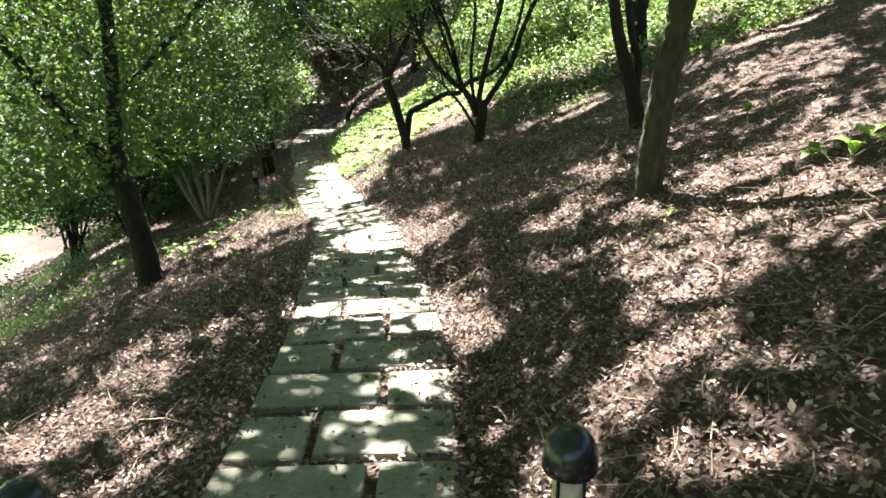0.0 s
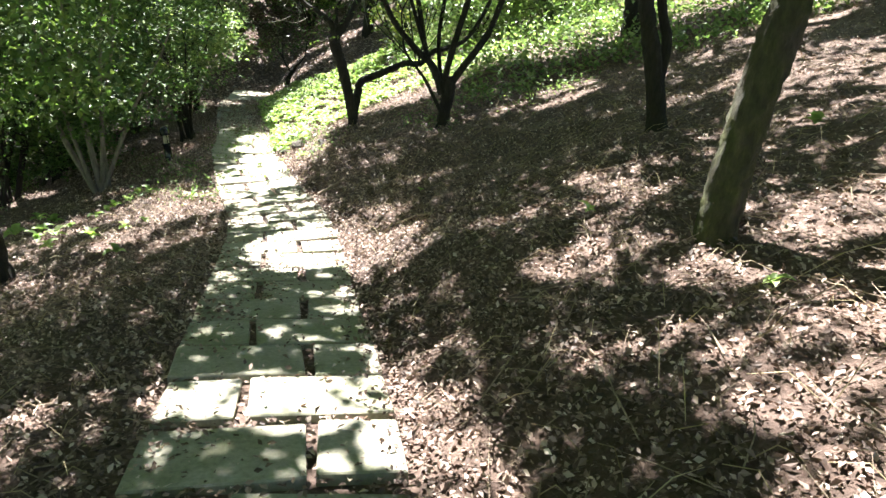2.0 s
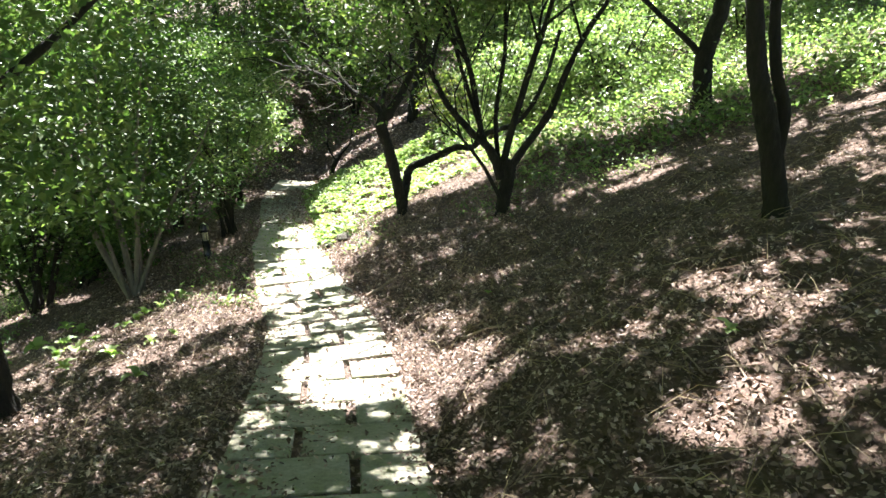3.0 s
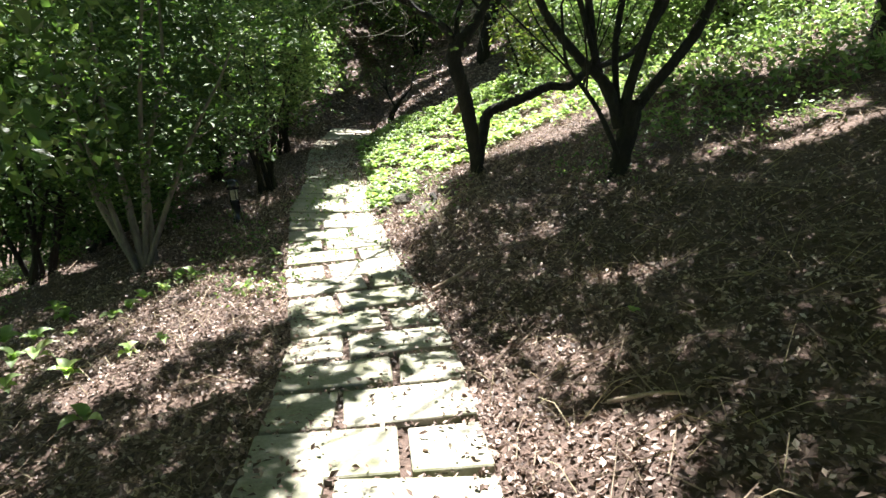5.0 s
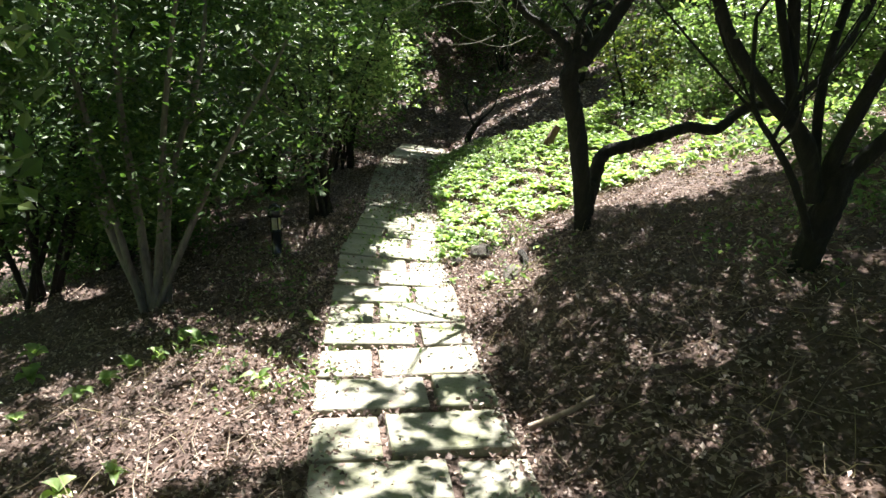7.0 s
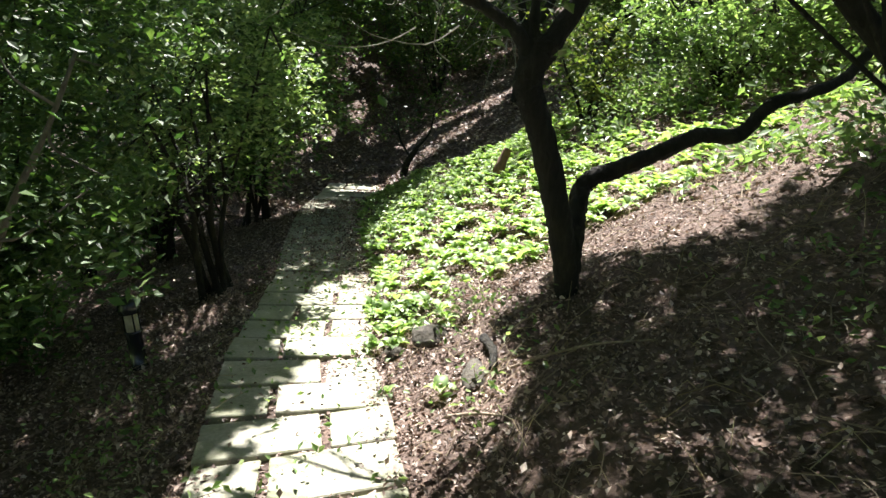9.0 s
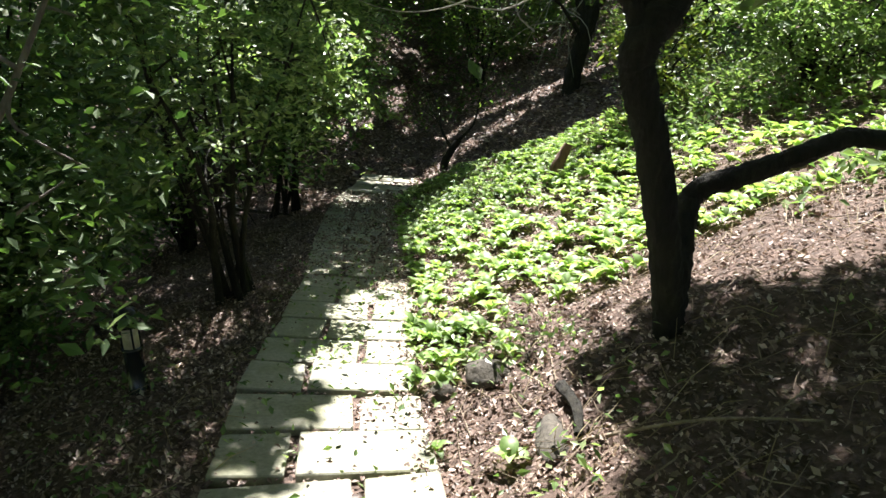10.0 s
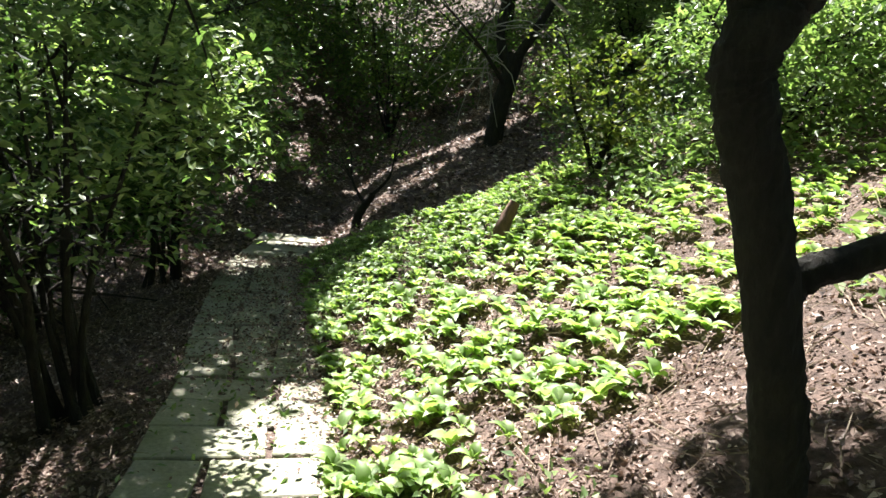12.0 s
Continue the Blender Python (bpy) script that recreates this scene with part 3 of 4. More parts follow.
layers = np.maximum(layers, 3.8 * deepness(px, py)) * (1 - np.maximum(op, 0.93 * skylight(px, py)))
keep = rc.uniform(0, 1, n_try) < layers / 4.0
px, py = px[keep], py[keep]
hz = rc.uniform(4.3, 7.6, len(px))
pz = height(px, py)
cxs = px - math.sin(SUN_AZ) * slope * hz
cys = py + math.cos(SUN_AZ) * slope * hz
czs = pz + hz
shade_canopy = np.stack([cxs, cys, czs], 1)
owners = [o for o in TREES if o is not tree_g]
roots = np.array([TREES[o]["base"][:2] for o in owners])
near = np.argmin(((shade_canopy[:, None, :2] - roots[None]) ** 2).sum(-1), 1)
# outer roof: coarse leaves beyond the view, added to hold back sky light
outer = rc.uniform((-14, -16), (14, 31), (80000, 2))
ox, oy = outer[:, 0], outer[:, 1]
far_off = ((ox < -8) | (ox > 7) | (oy < -3) | (oy > 26)) & (rc.uniform(0, 1, len(ox)) > openness(ox, oy))
ox, oy = ox[far_off], oy[far_off]
oh = rc.uniform(4.5, 8.0, len(ox))
roof = np.stack([ox - math.sin(SUN_AZ) * slope * oh, oy + math.cos(SUN_AZ) * slope * oh, height(ox, oy) + oh], 1)
near_roof = np.argmin(((roof[:, None, :2] - roots[None]) ** 2).sum(-1), 1)
for k, o in enumerate(owners):
    TREES[o]["leaf"].append(leaves(roof[near_roof == k], 0.40, rc, 0.35, 0.62))
    TREES[o]["leaf"].append(leaves(shade_canopy[near == k], 0.15, rc, 0.35, 0.62))

# the lower crowns of the forked tree and of the leaning one
for o, (ax, ay, rx, ry, lo, hi), many, size in ((tree_b, LOW_CROWNS[0], 21000, 0.072), (tree_l, LOW_CROWNS[1], 14000, 0.08)):
    qx, qy = rc.uniform(ax - rx, ax + rx, many), rc.uniform(ay - ry, ay + ry, many)
    clump = np.sin(4.3 * qx + 1.5 * np.sin(3.1 * qy)) * np.sin(3.9 * qy + 1.2 * np.sin(4.4 * qx)) + 0.7 * np.sin(11 * qx + 2 * np.sin(8 * qy)) * np.sin(10 * qy)
    inside = (((qx - ax) / rx) ** 2 + ((qy - ay) / ry) ** 2 < 1.1) & (rc.uniform(0, 1, many) > openness(qx, qy)) & (rc.uniform(0, 1, many) > 0.8 * step01(clump, 0.5, 1.05))
    qx, qy = qx[inside], qy[inside]
    qh = rc.uniform(lo, hi, len(qx))
    low = np.stack([qx - math.sin(SUN_AZ) * slope * qh, qy + math.cos(SUN_AZ) * slope * qh, height(qx, qy) + qh], 1)
    TREES[o]["leaf"].append(leaves(low, size, rc, 0.25, 0.55, 0.5))

# leaves on the twigs low enough to be seen
for o, count, spread, size in ((tree_b, 34, 0.34, 0.06), (tree_a, 14, 0.3, 0.06), (tree_l, 75, 0.42, 0.085), (tree_c, 26, 0.4, 0.09), (tree_d, 22, 0.4, 0.085), (tree_e, 30, 0.45, 0.1), (tree_f, 26, 0.4, 0.1), (tree_g, 6, 0.2, 0.06)):
    tips = TREES[o]["tips"]
    c = np.repeat(tips, count, 0) + rc.normal(0, spread, (len(tips) * count, 3)) * (1, 1, 0.7)
    c = c[rc.uniform(0, 1, len(c)) > 0.97 * lit_ground(c)]
    TREES[o]["leaf"].append(leaves(c, size, rc, 0.15, 0.5, 0.6))
for o, d in TREES.items():
    v, f = joined(d["leaf"])
    part("crown", mesh_of("crown", v - d["base"], f, M_CANOPY), o, "green leaves with light coming through")


# ---- shrubs ----
def shrub(name, at, radius, tall, label, count, material, size=0.08, seed=1, stems=7, clear=0.5, bark=None, lines=()):
    """Stems that fan out of one root, and a ragged crown of many small leaf clumps."""
    rng = np.random.default_rng(seed)
    ob = thing(name, on_ground(*at), label, "shrub")
    base = np.array(on_ground(*at))
    clumps = []
    for k in range(len(lines) or stems):
        a = rng.uniform(0, 2 * np.pi)
        r = radius * rng.uniform(0.25, 0.95)
        top = np.array([math.cos(a) * r, math.sin(a) * r, tall * rng.uniform(0.65, 1.0)])
        mid = top * (0.5, 0.5, 0.55) + rng.normal(0, 0.08, 3)
        line = smooth_line([rng.normal(0, 0.1, 3) * (1, 1, 0) - (0, 0, 0.1), mid * 0.5 + rng.normal(0, 0.03, 3), mid, top], 4)
        thick = np.linspace(0.028, 0.007, len(line)) * rng.uniform(0.7, 1.3)
        if lines:
            line = smooth_line(np.array(lines[k]) * 1.05 - (0, 0, 0.05), 4)
            thick = np.linspace(0.040, 0.010, len(line)) * rng.uniform(0.75, 1.2)
        pieces = [tube(line, thick, 7, seed + k)]
        for j in range(5):
            i = rng.integers(len(line) // 3, len(line))
            e = line[i] + rng.normal(0, 1, 3) * (0.3 * radius, 0.3 * radius, 0.12 * tall) * (0.35 if lines else 1.0)
            side = smooth_line([line[i], (line[i] + e) / 2 + rng.normal(0, 0.05, 3), e], 3)
            pieces.append(tube(side, np.linspace(0.011, 0.004, len(side)), 4, seed + 9 * k + j))
            clumps.append(e)
        part("stem", mesh_of("stem", *joined(pieces), bark or M_BARK, True), ob)
    more = rng.normal(0, 1, (stems * 15, 3))
    more /= np.linalg.norm(more, axis=1)[:, None]
    more *= (rng.uniform(0.5, 1.0, len(more)) ** 0.5)[:, None]
    more = more * (radius, radius, tall * 0.42) + (0, 0, tall * 0.56 + clear * 0.3)
    clumps = np.concatenate([np.array(clumps), more])
    # each clump is a flat spray that reaches outwards and droops
    out = clumps * (1, 1, 0) / radius + rng.normal(0, 0.55, clumps.shape)
    out[:, 2] = rng.uniform(-0.35, 0.25, len(out))
    out *= (rng.uniform(0.22, 0.42, len(out)) * min(radius, 1.5) / np.linalg.norm(out, axis=1))[:, None]
    per = max(1, count // len(clumps))
    u = rng.uniform(-0.7, 1.0, (len(clumps) * per, 1))
    wide = 0.14 * radius * (1.15 - np.abs(u))
    c = np.repeat(clumps, per, 0) + np.repeat(out, per, 0) * u + rng.normal(0, 1, (len(u), 3)) * np.concatenate([wide, wide, wide * 0.45], 1) - (0, 0, 0.12) * np.maximum(u, 0) ** 2
    g = height(c[:, 0] + base[0], c[:, 1] + base[1]) - base[2]
    c = c[c[:, 2] > g + clear * rng.uniform(0.8, 1.3, len(c))]
    c = c[rng.uniform(0, 1, len(c)) > 0.97 * lit_ground(c + base)]
    part("crown", mesh_of("crown", *leaves(c, size, rng, 0.4, 0.5, 0.5), material), ob)
    return ob


DARK = "dense dark green shrub with many thin stems"
FAN = [[(0, 0, 0), (0.22, 0, 0.56), (0.45, 0, 1.1), (0.65, 0, 1.5), (0.82, 0.02, 1.8), (0.92, 0.1, 2.1)],
       [(0, 0, 0), (-0.12, 0, 0.8), (-0.22, 0, 1.43), (-0.25, 0, 2.0), (-0.3, 0.1, 2.9)],
       [(0, 0, 0), (0.06, 0, 0.7), (0.09, 0, 1.36), (0.17, 0, 2.1), (0.25, 0.1, 3.0)],
       [(-0.08, 0.05, 0), (-0.42, 0.05, 0.7), (-0.57, 0.1, 1.25), (-0.8, 0.2, 1.9)],
       [(0.05, 0.1, 0), (-0.05, 0.3, 0.9), (0.1, 0.5, 1.9), (0, 0.7, 2.8)],
       [(-0.05, -0.05, 0), (-0.28, -0.1, 0.9), (-0.45, -0.15, 1.7), (-0.6, -0.2, 2.4)]]
shrub("shrub", (-3.8, 10.7), 1.25, 3.3, DARK, 28000, M_SHRUB, 0.056, 101, 9, 0.75, M_GREYBARK, FAN)
shrub("shrub", (-5.3, 11.34), 1.5, 3.6, DARK, 22000, M_SHRUB, 0.066, 102, 9, 0.35)
shrub("shrub", (-5.4, 13.3), 1.4, 3.8, DARK, 22000, M_SHRUB, 0.066, 103, 9, 0.6)
shrub("shrub", (-7.0, 12.44), 1.6, 3.6, "leafy green shrub at the edge of a sunny lawn", 13000, M_SHRUB, 0.085, 104, 8, 0.25)
shrub("shrub", (-5.2, 15.96), 1.7, 3.8, "green shrub with bright sunlit leaf tips", 15000, M_SHRUB, 0.085, 105, 9, 0.45)
shrub("shrub", (-5.6, 18.59), 1.7, 3.4, "green shrub with bright sunlit leaf tips", 13000, M_SHRUB, 0.09, 106, 8, 0.4)
shrub("shrub", (-8.2, 9.7), 1.3, 2.6, "leafy green shrub at the edge of a sunny lawn", 9000, M_SHRUB, 0.085, 107, 7, 0.15)
shrub("shrub", (-9.0, 15.71), 2.0, 4.5, "tall green shrub beyond the lawn edge", 12000, M_SHRUB, 0.1, 108, 8, 0.5)
shrub("shrub", (0.1, 17.06), 0.6, 1.35, "small shrub with yellow-green leaves", 1800, M_YELLOW, 0.085, 109, 6, 0.25)
shrub("shrub", (1.6, 16.55), 1.1, 1.5, "weedy green shrub on the sunny bank", 6000, M_WEED, 0.09, 110, 8, 0.1)
shrub("shrub", (2.9, 15.37), 1.2, 1.6, "weedy green shrub on the sunny bank", 6500, M_WEED, 0.09, 111, 8, 0.1)
shrub("shrub", (3.2, 18.25), 1.6, 2.4, "tall green shrub on the upper bank", 9000, M_WEED, 0.1, 112, 8, 0.2)
shrub("shrub", (6.0, 16.98), 2.0, 2.6, "tall green shrub on the upper bank", 9000, M_WEED, 0.1, 113, 8, 0.2)
shrub("shrub", (1.4, 21.5), 1.6, 3.0, "tall green shrub on the upper bank", 9000, M_WEED, 0.1, 114, 8, 0.2)
shrub("shrub", (-2.6, 24.5), 1.6, 3.2, "dark shrub at the head of the path", 9000, M_WOODS, 0.1, 115, 8, 0.3)
shrub("shrub", (-6.0, 23.0), 2.0, 4.0, "dark shrub at the head of the path", 11000, M_WOODS, 0.11, 116, 8, 0.3)
shrub("shrub", (-13.5, 23.0), 2.4, 4.2, "green shrub on the far side of the lawn", 9000, M_SHRUB, 0.13, 117, 8, 0.2)
shrub("shrub", (-17.5, 18.68), 2.4, 4.2, "green shrub on the far side of the lawn", 9000, M_SHRUB, 0.13, 118, 8, 0.2)

shrub("shrub", (-3.45, 13.45), 0.85, 2.4, "slender shrub with arching sprays of sunlit yellow-green leaves", 7500, M_SPRAY, 0.062, 119, 10, 1.0)
shrub("shrub", (-4.3, 17.06), 1.2, 3.2, "slender shrub with arching sprays of sunlit yellow-green leaves", 10000, M_SPRAY, 0.09, 120, 9, 0.9)

LOW = "low dense dark green shrub above the lawn's edge"
shrub("shrub", (-6.6, 13.6), 1.1, 1.6, LOW, 8000, M_SHRUB, 0.07, 132, 8, 0.05)
shrub("shrub", (-6.2, 15.8), 1.1, 1.7, LOW, 8000, M_SHRUB, 0.07, 133, 8, 0.05)
shrub("shrub", (-5.1, 12.3), 0.9, 1.3, LOW, 7000, M_SHRUB, 0.06, 134, 7, 0.05)

# the wood that closes the valley, beyond counting
rw = np.random.default_rng(8)
nb = 420
bx, by = rw.uniform(-34, 34, nb), rw.uniform(26.5, 46, nb)
bz = height(bx, by) + rw.uniform(0.3, 7.5, nb)
extra = 170
ex, ey = rw.uniform(-34, -13, extra), rw.uniform(22, 40, extra)
fx2, fy2 = rw.uniform(6, 26, extra), rw.uniform(17, 36, extra)
bx, by = np.concatenate([bx, ex, fx2]), np.concatenate([by, ey, fy2])
bz = np.concatenate([bz, height(ex, ey) + rw.uniform(0.3, 6, extra), height(fx2, fy2) + rw.uniform(0.2, 4.5, extra)])
# leaf clumps behind and beside the walk, added to block sky light from there
ring = 260
rx = np.concatenate([rw.uniform(-22, 22, ring // 2), rw.uniform(12.5, 22, ring // 4), rw.uniform(-26, -18, ring // 4)])
ry = np.concatenate([rw.uniform(-24, -12, ring // 2), rw.uniform(-14, 18, ring // 4), rw.uniform(-14, 22, ring // 4)])
bx, by, bz = np.concatenate([bx, rx]), np.concatenate([by, ry]), np.concatenate([bz, height(rx, ry) + rw.uniform(0.3, 7, len(rx))])
c = np.repeat(np.stack([bx, by, bz], 1), 165, 0)
c = c + rw.normal(0, 1, c.shape) * (0.75, 0.75, 0.5)
c = c[rw.uniform(0, 1, len(c)) > lit_ground(c)]
wood = new("far_wood", mesh_of("far_wood", *leaves(c, 0.19, rw, 0.25, 0.55, 0.4), M_WOODS))
tagged(wood, "dense green woodland on the valley's far bank, with an added belt against sky light", "woodland", kind="stuff")
trunks = []
for k in range(60):
    x, y = rw.uniform(-24, 22), rw.uniform(25, 42)
    if abs(x + 2.5) < 1.5:
        continue
    z = float(height(x, y))
    l, h = rw.normal(0, 0.5, 2), rw.uniform(4, 8)
    trunks.append(tube(smooth_line([(x, y, z - 0.2), (x + l[0] * 0.4, y, z + h / 2), (x + l[0], y + l[1], z + h)], 4), np.linspace(0.15, 0.05, 9), 6, k))
tagged(new("far_trunks", mesh_of("far_trunks", *joined(trunks), M_BARK, True)), "dark trunks within the far woodland", "woodland", kind="stuff")


# ---- plants on the ground ----
def blade(length, width, lift, curl, n=4):
    """One broad, arched, cupped leaf on a short stalk, along +x."""
    v, f = [], []
    for i in range(n + 1):
        u = i / n
        w = width * (0.10 if i == 0 else math.sin(math.pi * (0.12 + 0.88 * u) ** 0.9) ** 0.7 if i < n else 0.02)
        x = length * (0.12 + u * math.cos(curl * u * 0.6))
        z = lift * math.sin(math.pi * min(1, 0.2 + 0.62 * u)) - curl * 0.18 * length * u * u
        cup = 0.25 * w
        v += [(x, -w / 2, z + cup), (x, 0, z), (x, w / 2, z + cup)]
    for i in range(n):
        a = 3 * i
        f += [(a, a + 3, a + 4, a + 1), (a + 1, a + 4, a + 5, a + 2)]
    return np.array(v), np.array(f)


def rosette(rng, scale=1.0):
    """Poses of the leaves of one plant: (turn, tilt, length factor)."""
    n = rng.integers(5, 9)
    return [(2 * math.pi * (k + rng.uniform(-0.3, 0.3)) / n, rng.uniform(-0.9, -0.05), scale * rng.uniform(0.6, 1.1)) for k in range(n)]


BLADE = blade(0.135, 0.095, 0.05, 0.45)
BLADE_NARROW = blade(0.17, 0.085, 0.06, 0.55)
rp = np.random.default_rng(12)


def scatter(n, fits):
    out = []
    while len(out) < n:
        x, y = rp.uniform(-7, 9), rp.uniform(2, 22)
        if rp.uniform() < fits(x, y):
            out.append((x, y))
    return out


def bed(x, y):
    """The bed of broad-leaved plants between the path and the bank."""
    d = x - float(path_at(y)[0])
    if not (0.4 < d < 4.8 and 11.9 < y < 18.3):
        return 0.0
    edge = 12.35 + 0.42 * max(0, d - 0.9) - (0.9 if d < 0.9 else 0)
    if y < edge:
        return 0.0
    if math.hypot(x + 0.58, y - 11.7) < 0.45:
        return 0.0
    return (1.0 if d < 2.8 else 0.55) * (0.4 + 0.6 * (noise.noise((x * 1.3, y * 1.3, 4)) > -0.25))


blade_wide = mesh_of("leaf", *BLADE, M_BROAD_OB, True)
blade_slim = mesh_of("leaf", *BLADE_NARROW, M_BROAD_OB, True)


def leaf_plant(x, y, scale, label, group="", lift=0.0, mesh=None):
    ob = thing("broadleaf_plant", on_ground(x, y, lift), label, "plant", group)
    for turn, tilt, s in rosette(rp, scale):
        q = part("leaf", mesh or (blade_wide if rp.uniform() < 0.6 else blade_slim), ob)
        q.matrix_local = pose(0, 0, 0.02, 0, 0, math.degrees(turn)) @ pose(0, 0, 0, 0, math.degrees(tilt), 0) @ Matrix.Diagonal((s, s * rp.uniform(0.8, 1.15), s, 1))
    return ob


spots = sorted(scatter(1650, bed), key=lambda p: p[1])
for x, y in spots[:300]:
    leaf_plant(x, y, rp.uniform(0.5, 0.85), "bright green broad-leaved plant in the sun", "bed of broad-leaved plants")
pieces = []
for x, y in spots[300:]:
    g = on_ground(x, y, 0.02)
    for turn, tilt, s in rosette(rp, rp.uniform(0.5, 0.85)):
        m = np.array(pose(*g, 0, 0, math.degrees(turn)) @ pose(0, 0, 0, 0, math.degrees(tilt), 0) @ Matrix.Scale(s, 4))
        v, f = BLADE if rp.uniform() < 0.6 else BLADE_NARROW
        pieces.append((v @ m[:3, :3].T + m[:3, 3], f))
tagged(new("ground_cover", mesh_of("ground_cover", *joined(pieces), M_BROAD, True)), "sunlit bed of broad-leaved green plants", "plants", kind="stuff")

# single plants in the litter, on the lower slope and the bank
for x, y, s in ((-3.02, 9.8, 0.75), (-3.07, 9.59, 0.7), (-3.17, 9.46, 0.75), (-3.17, 9.24, 0.65), (-3.24, 9.13, 0.75), (-2.85, 9.66, 0.7), (-3.57, 8.46, 0.85), (-3.36, 8.4, 1.0), (-3.17, 7.86, 0.8),
                (-2.76, 7.83, 0.8), (-4.9, 9.7, 1.0), (-4.37, 8.92, 1.1), (-4.1, 9.08, 1.0), (-2.43, 8.27, 0.55), (-2.58, 8.14, 0.6), (-2.22, 9.17, 0.6), (-3.87, 9.48, 0.9), (-3.75, 8.93, 0.8),
                (-4.6, 9.32, 0.9), (-4.3, 10.01, 0.9), (-5.0, 9.13, 0.9), (-2.35, 7.32, 0.8), (-3.4, 8.84, 0.6), (-2.3, 10.11, 0.5)):
    leaf_plant(x, y, s, "small green broad-leaved plant growing through dead leaves", "plants on the lower slope")
for x, y, s in ((1.07, 5.5, 0.5), (1.42, 4.15, 0.5), (1.9, 5.4, 0.4), (-1.25, 11.04, 0.8), (-1.62, 11.86, 0.85), (-1.55, 11.26, 0.5), (2.41, 4.0, 1.0), (2.6, 4.15, 1.0), (2.32, 4.25, 0.9), (2.75, 3.9, 0.9), (2.7, 6.1, 0.8), (0.2, 7.55, 0.3)):
    leaf_plant(x, y, s, "small green broad-leaved plant growing through dead leaves", "plants on the upper slope")


# weeds and low growth: clumps of small leaves
def weed_zone(n, x0, x1, y0, y1, fits, tall, per, size):
    pts = []
    for _ in range(n):
        x, y = rp.uniform(x0, x1), rp.uniform(y0, y1)
        if rp.uniform() < fits(x, y):
            h = tall * rp.uniform(0.3, 1.0)
            g = on_ground(x, y)
            pts.append(np.array(g) + np.abs(rp.normal(0, 1, (per, 3))) * (0, 0, h * 0.6) + rp.normal(0, 1, (per, 3)) * (0.14, 0.14, 0.0))
    return leaves(np.concatenate(pts), size, rp, 0.3, 0.5)


def bank(x, y):
    """The green upper bank behind the trees."""
    d = x - float(path_at(y)[0])
    edge = 10.9 - 0.30 * max(0, x - 2) + (1.6 if x < 1.0 else 0)
    return 1.0 if d > 2.6 and y > edge and not (bed(x, y) > 0 and y < 15.5) else 0.0


tagged(new("bank_weeds", mesh_of("bank_weeds", *weed_zone(5200, 0, 16, 8, 24, bank, 0.42, 22, 0.085), M_WEED)), "sunlit green weeds covering the upper bank", "weeds", kind="stuff")


def far_slope(x, y):
    if y < 25.6 and -6.0 < x < 0.6:
        return 0.06
    return 0.0 if abs(x - float(path_at(y)[0])) < 0.8 else 0.8


tagged(new("far_undergrowth", mesh_of("far_undergrowth", *weed_zone(2600, -12, 8, 21.5, 31, far_slope, 0.9, 30, 0.1), M_WOODS)), "dark undergrowth covering the far bank", "undergrowth", kind="stuff")


def verge(x, y):
    d = x - float(path_at(y)[0])
    left = -1.5 < d < -0.45 and 9.0 < y < 12 and noise.noise((x * 2, y * 2, 1)) > 0.18
    lawn_edge = d < -3.2 and 6.5 < y < 18 and noise.noise((x, y, 7)) > -0.1
    right = 0.5 < d < 1.3 and 10.5 < y < 12.5 and noise.noise((x * 2.2, y * 2.2, 3)) > 0.05
    far = 0.5 < d < 1.6 and 15 < y < 18
    shaded = 2.0 < d < 4.2 and 9.9 < y < 11.4 and noise.noise((x * 1.6, y * 1.6, 9)) > 0.0
    joints = abs(d) < 0.5 and 9.5 < y < 14.5 and noise.noise((x * 4, y * 4, 5)) > 0.12
    return 0.8 if left or lawn_edge or right or far or shaded or joints else 0.0


tagged(new("low_weeds", mesh_of("low_weeds", *weed_zone(11000, -9, 2.4, 6, 19, verge, 0.15, 11, 0.045), M_WEED)), "low green weeds along the path's edge", "weeds", kind="stuff")

# ---- dead leaves and twigs ----
rl = np.random.default_rng(21)
n = 330000
lx, ly = rl.uniform(-6.5, 6.0, n), -0.5 + 18.5 * rl.uniform(0, 1, n) ** 1.2
core = rl.uniform(0, 1, n) < 0.62
lx = np.where(core, path_at(ly)[0] + rl.normal(0.2, 1.6, n), lx)
side = lx - path_at(ly)[0]
d = np.abs(side)
# extra leaves on slabs past 13.4 m, which darken that shaded stretch of path
ok = (d > 0.49) | (rl.uniform(0, 1, n) < 0.05 + 0.55 * step01(side, 0.25, 0.5) - 0.03 * (ly > 8.5) + 0.55 * step01(ly, 13.4, 14.4))
lx, ly, d = lx[ok], ly[ok], d[ok]
lift = np.where(d < 0.5, 0.042, 0.008) + rl.exponential(0.010, len(lx))
litter = leaves(np.stack([lx, ly, height(lx, ly) + lift], 1), rl.uniform(0.012, 0.038, len(lx)), rl, 0.36, 0.58)
gx2, gy2 = path_at(ly[:16000])[0] + rl.uniform(-0.5, 0.5, 16000), ly[:16000]
far_x, far_y = rl.uniform(-6.5, 1.5, 24000), rl.uniform(17.5, 26, 24000)
gaps = leaves(np.stack([gx2, gy2, height(gx2, gy2) + 0.026], 1), 0.034, rl, 0.55, 0.55)
far_litter = leaves(np.stack([far_x, far_y, height(far_x, far_y) + 0.02], 1), 0.08, rl, 0.5, 0.5)
litter = joined([litter, gaps, far_litter])
tagged(new("leaf_litter", mesh_of("leaf_litter", *litter, M_LITTER)), "thick layer of curled brown dead leaves", "leaf litter", kind="stuff")
pieces = []
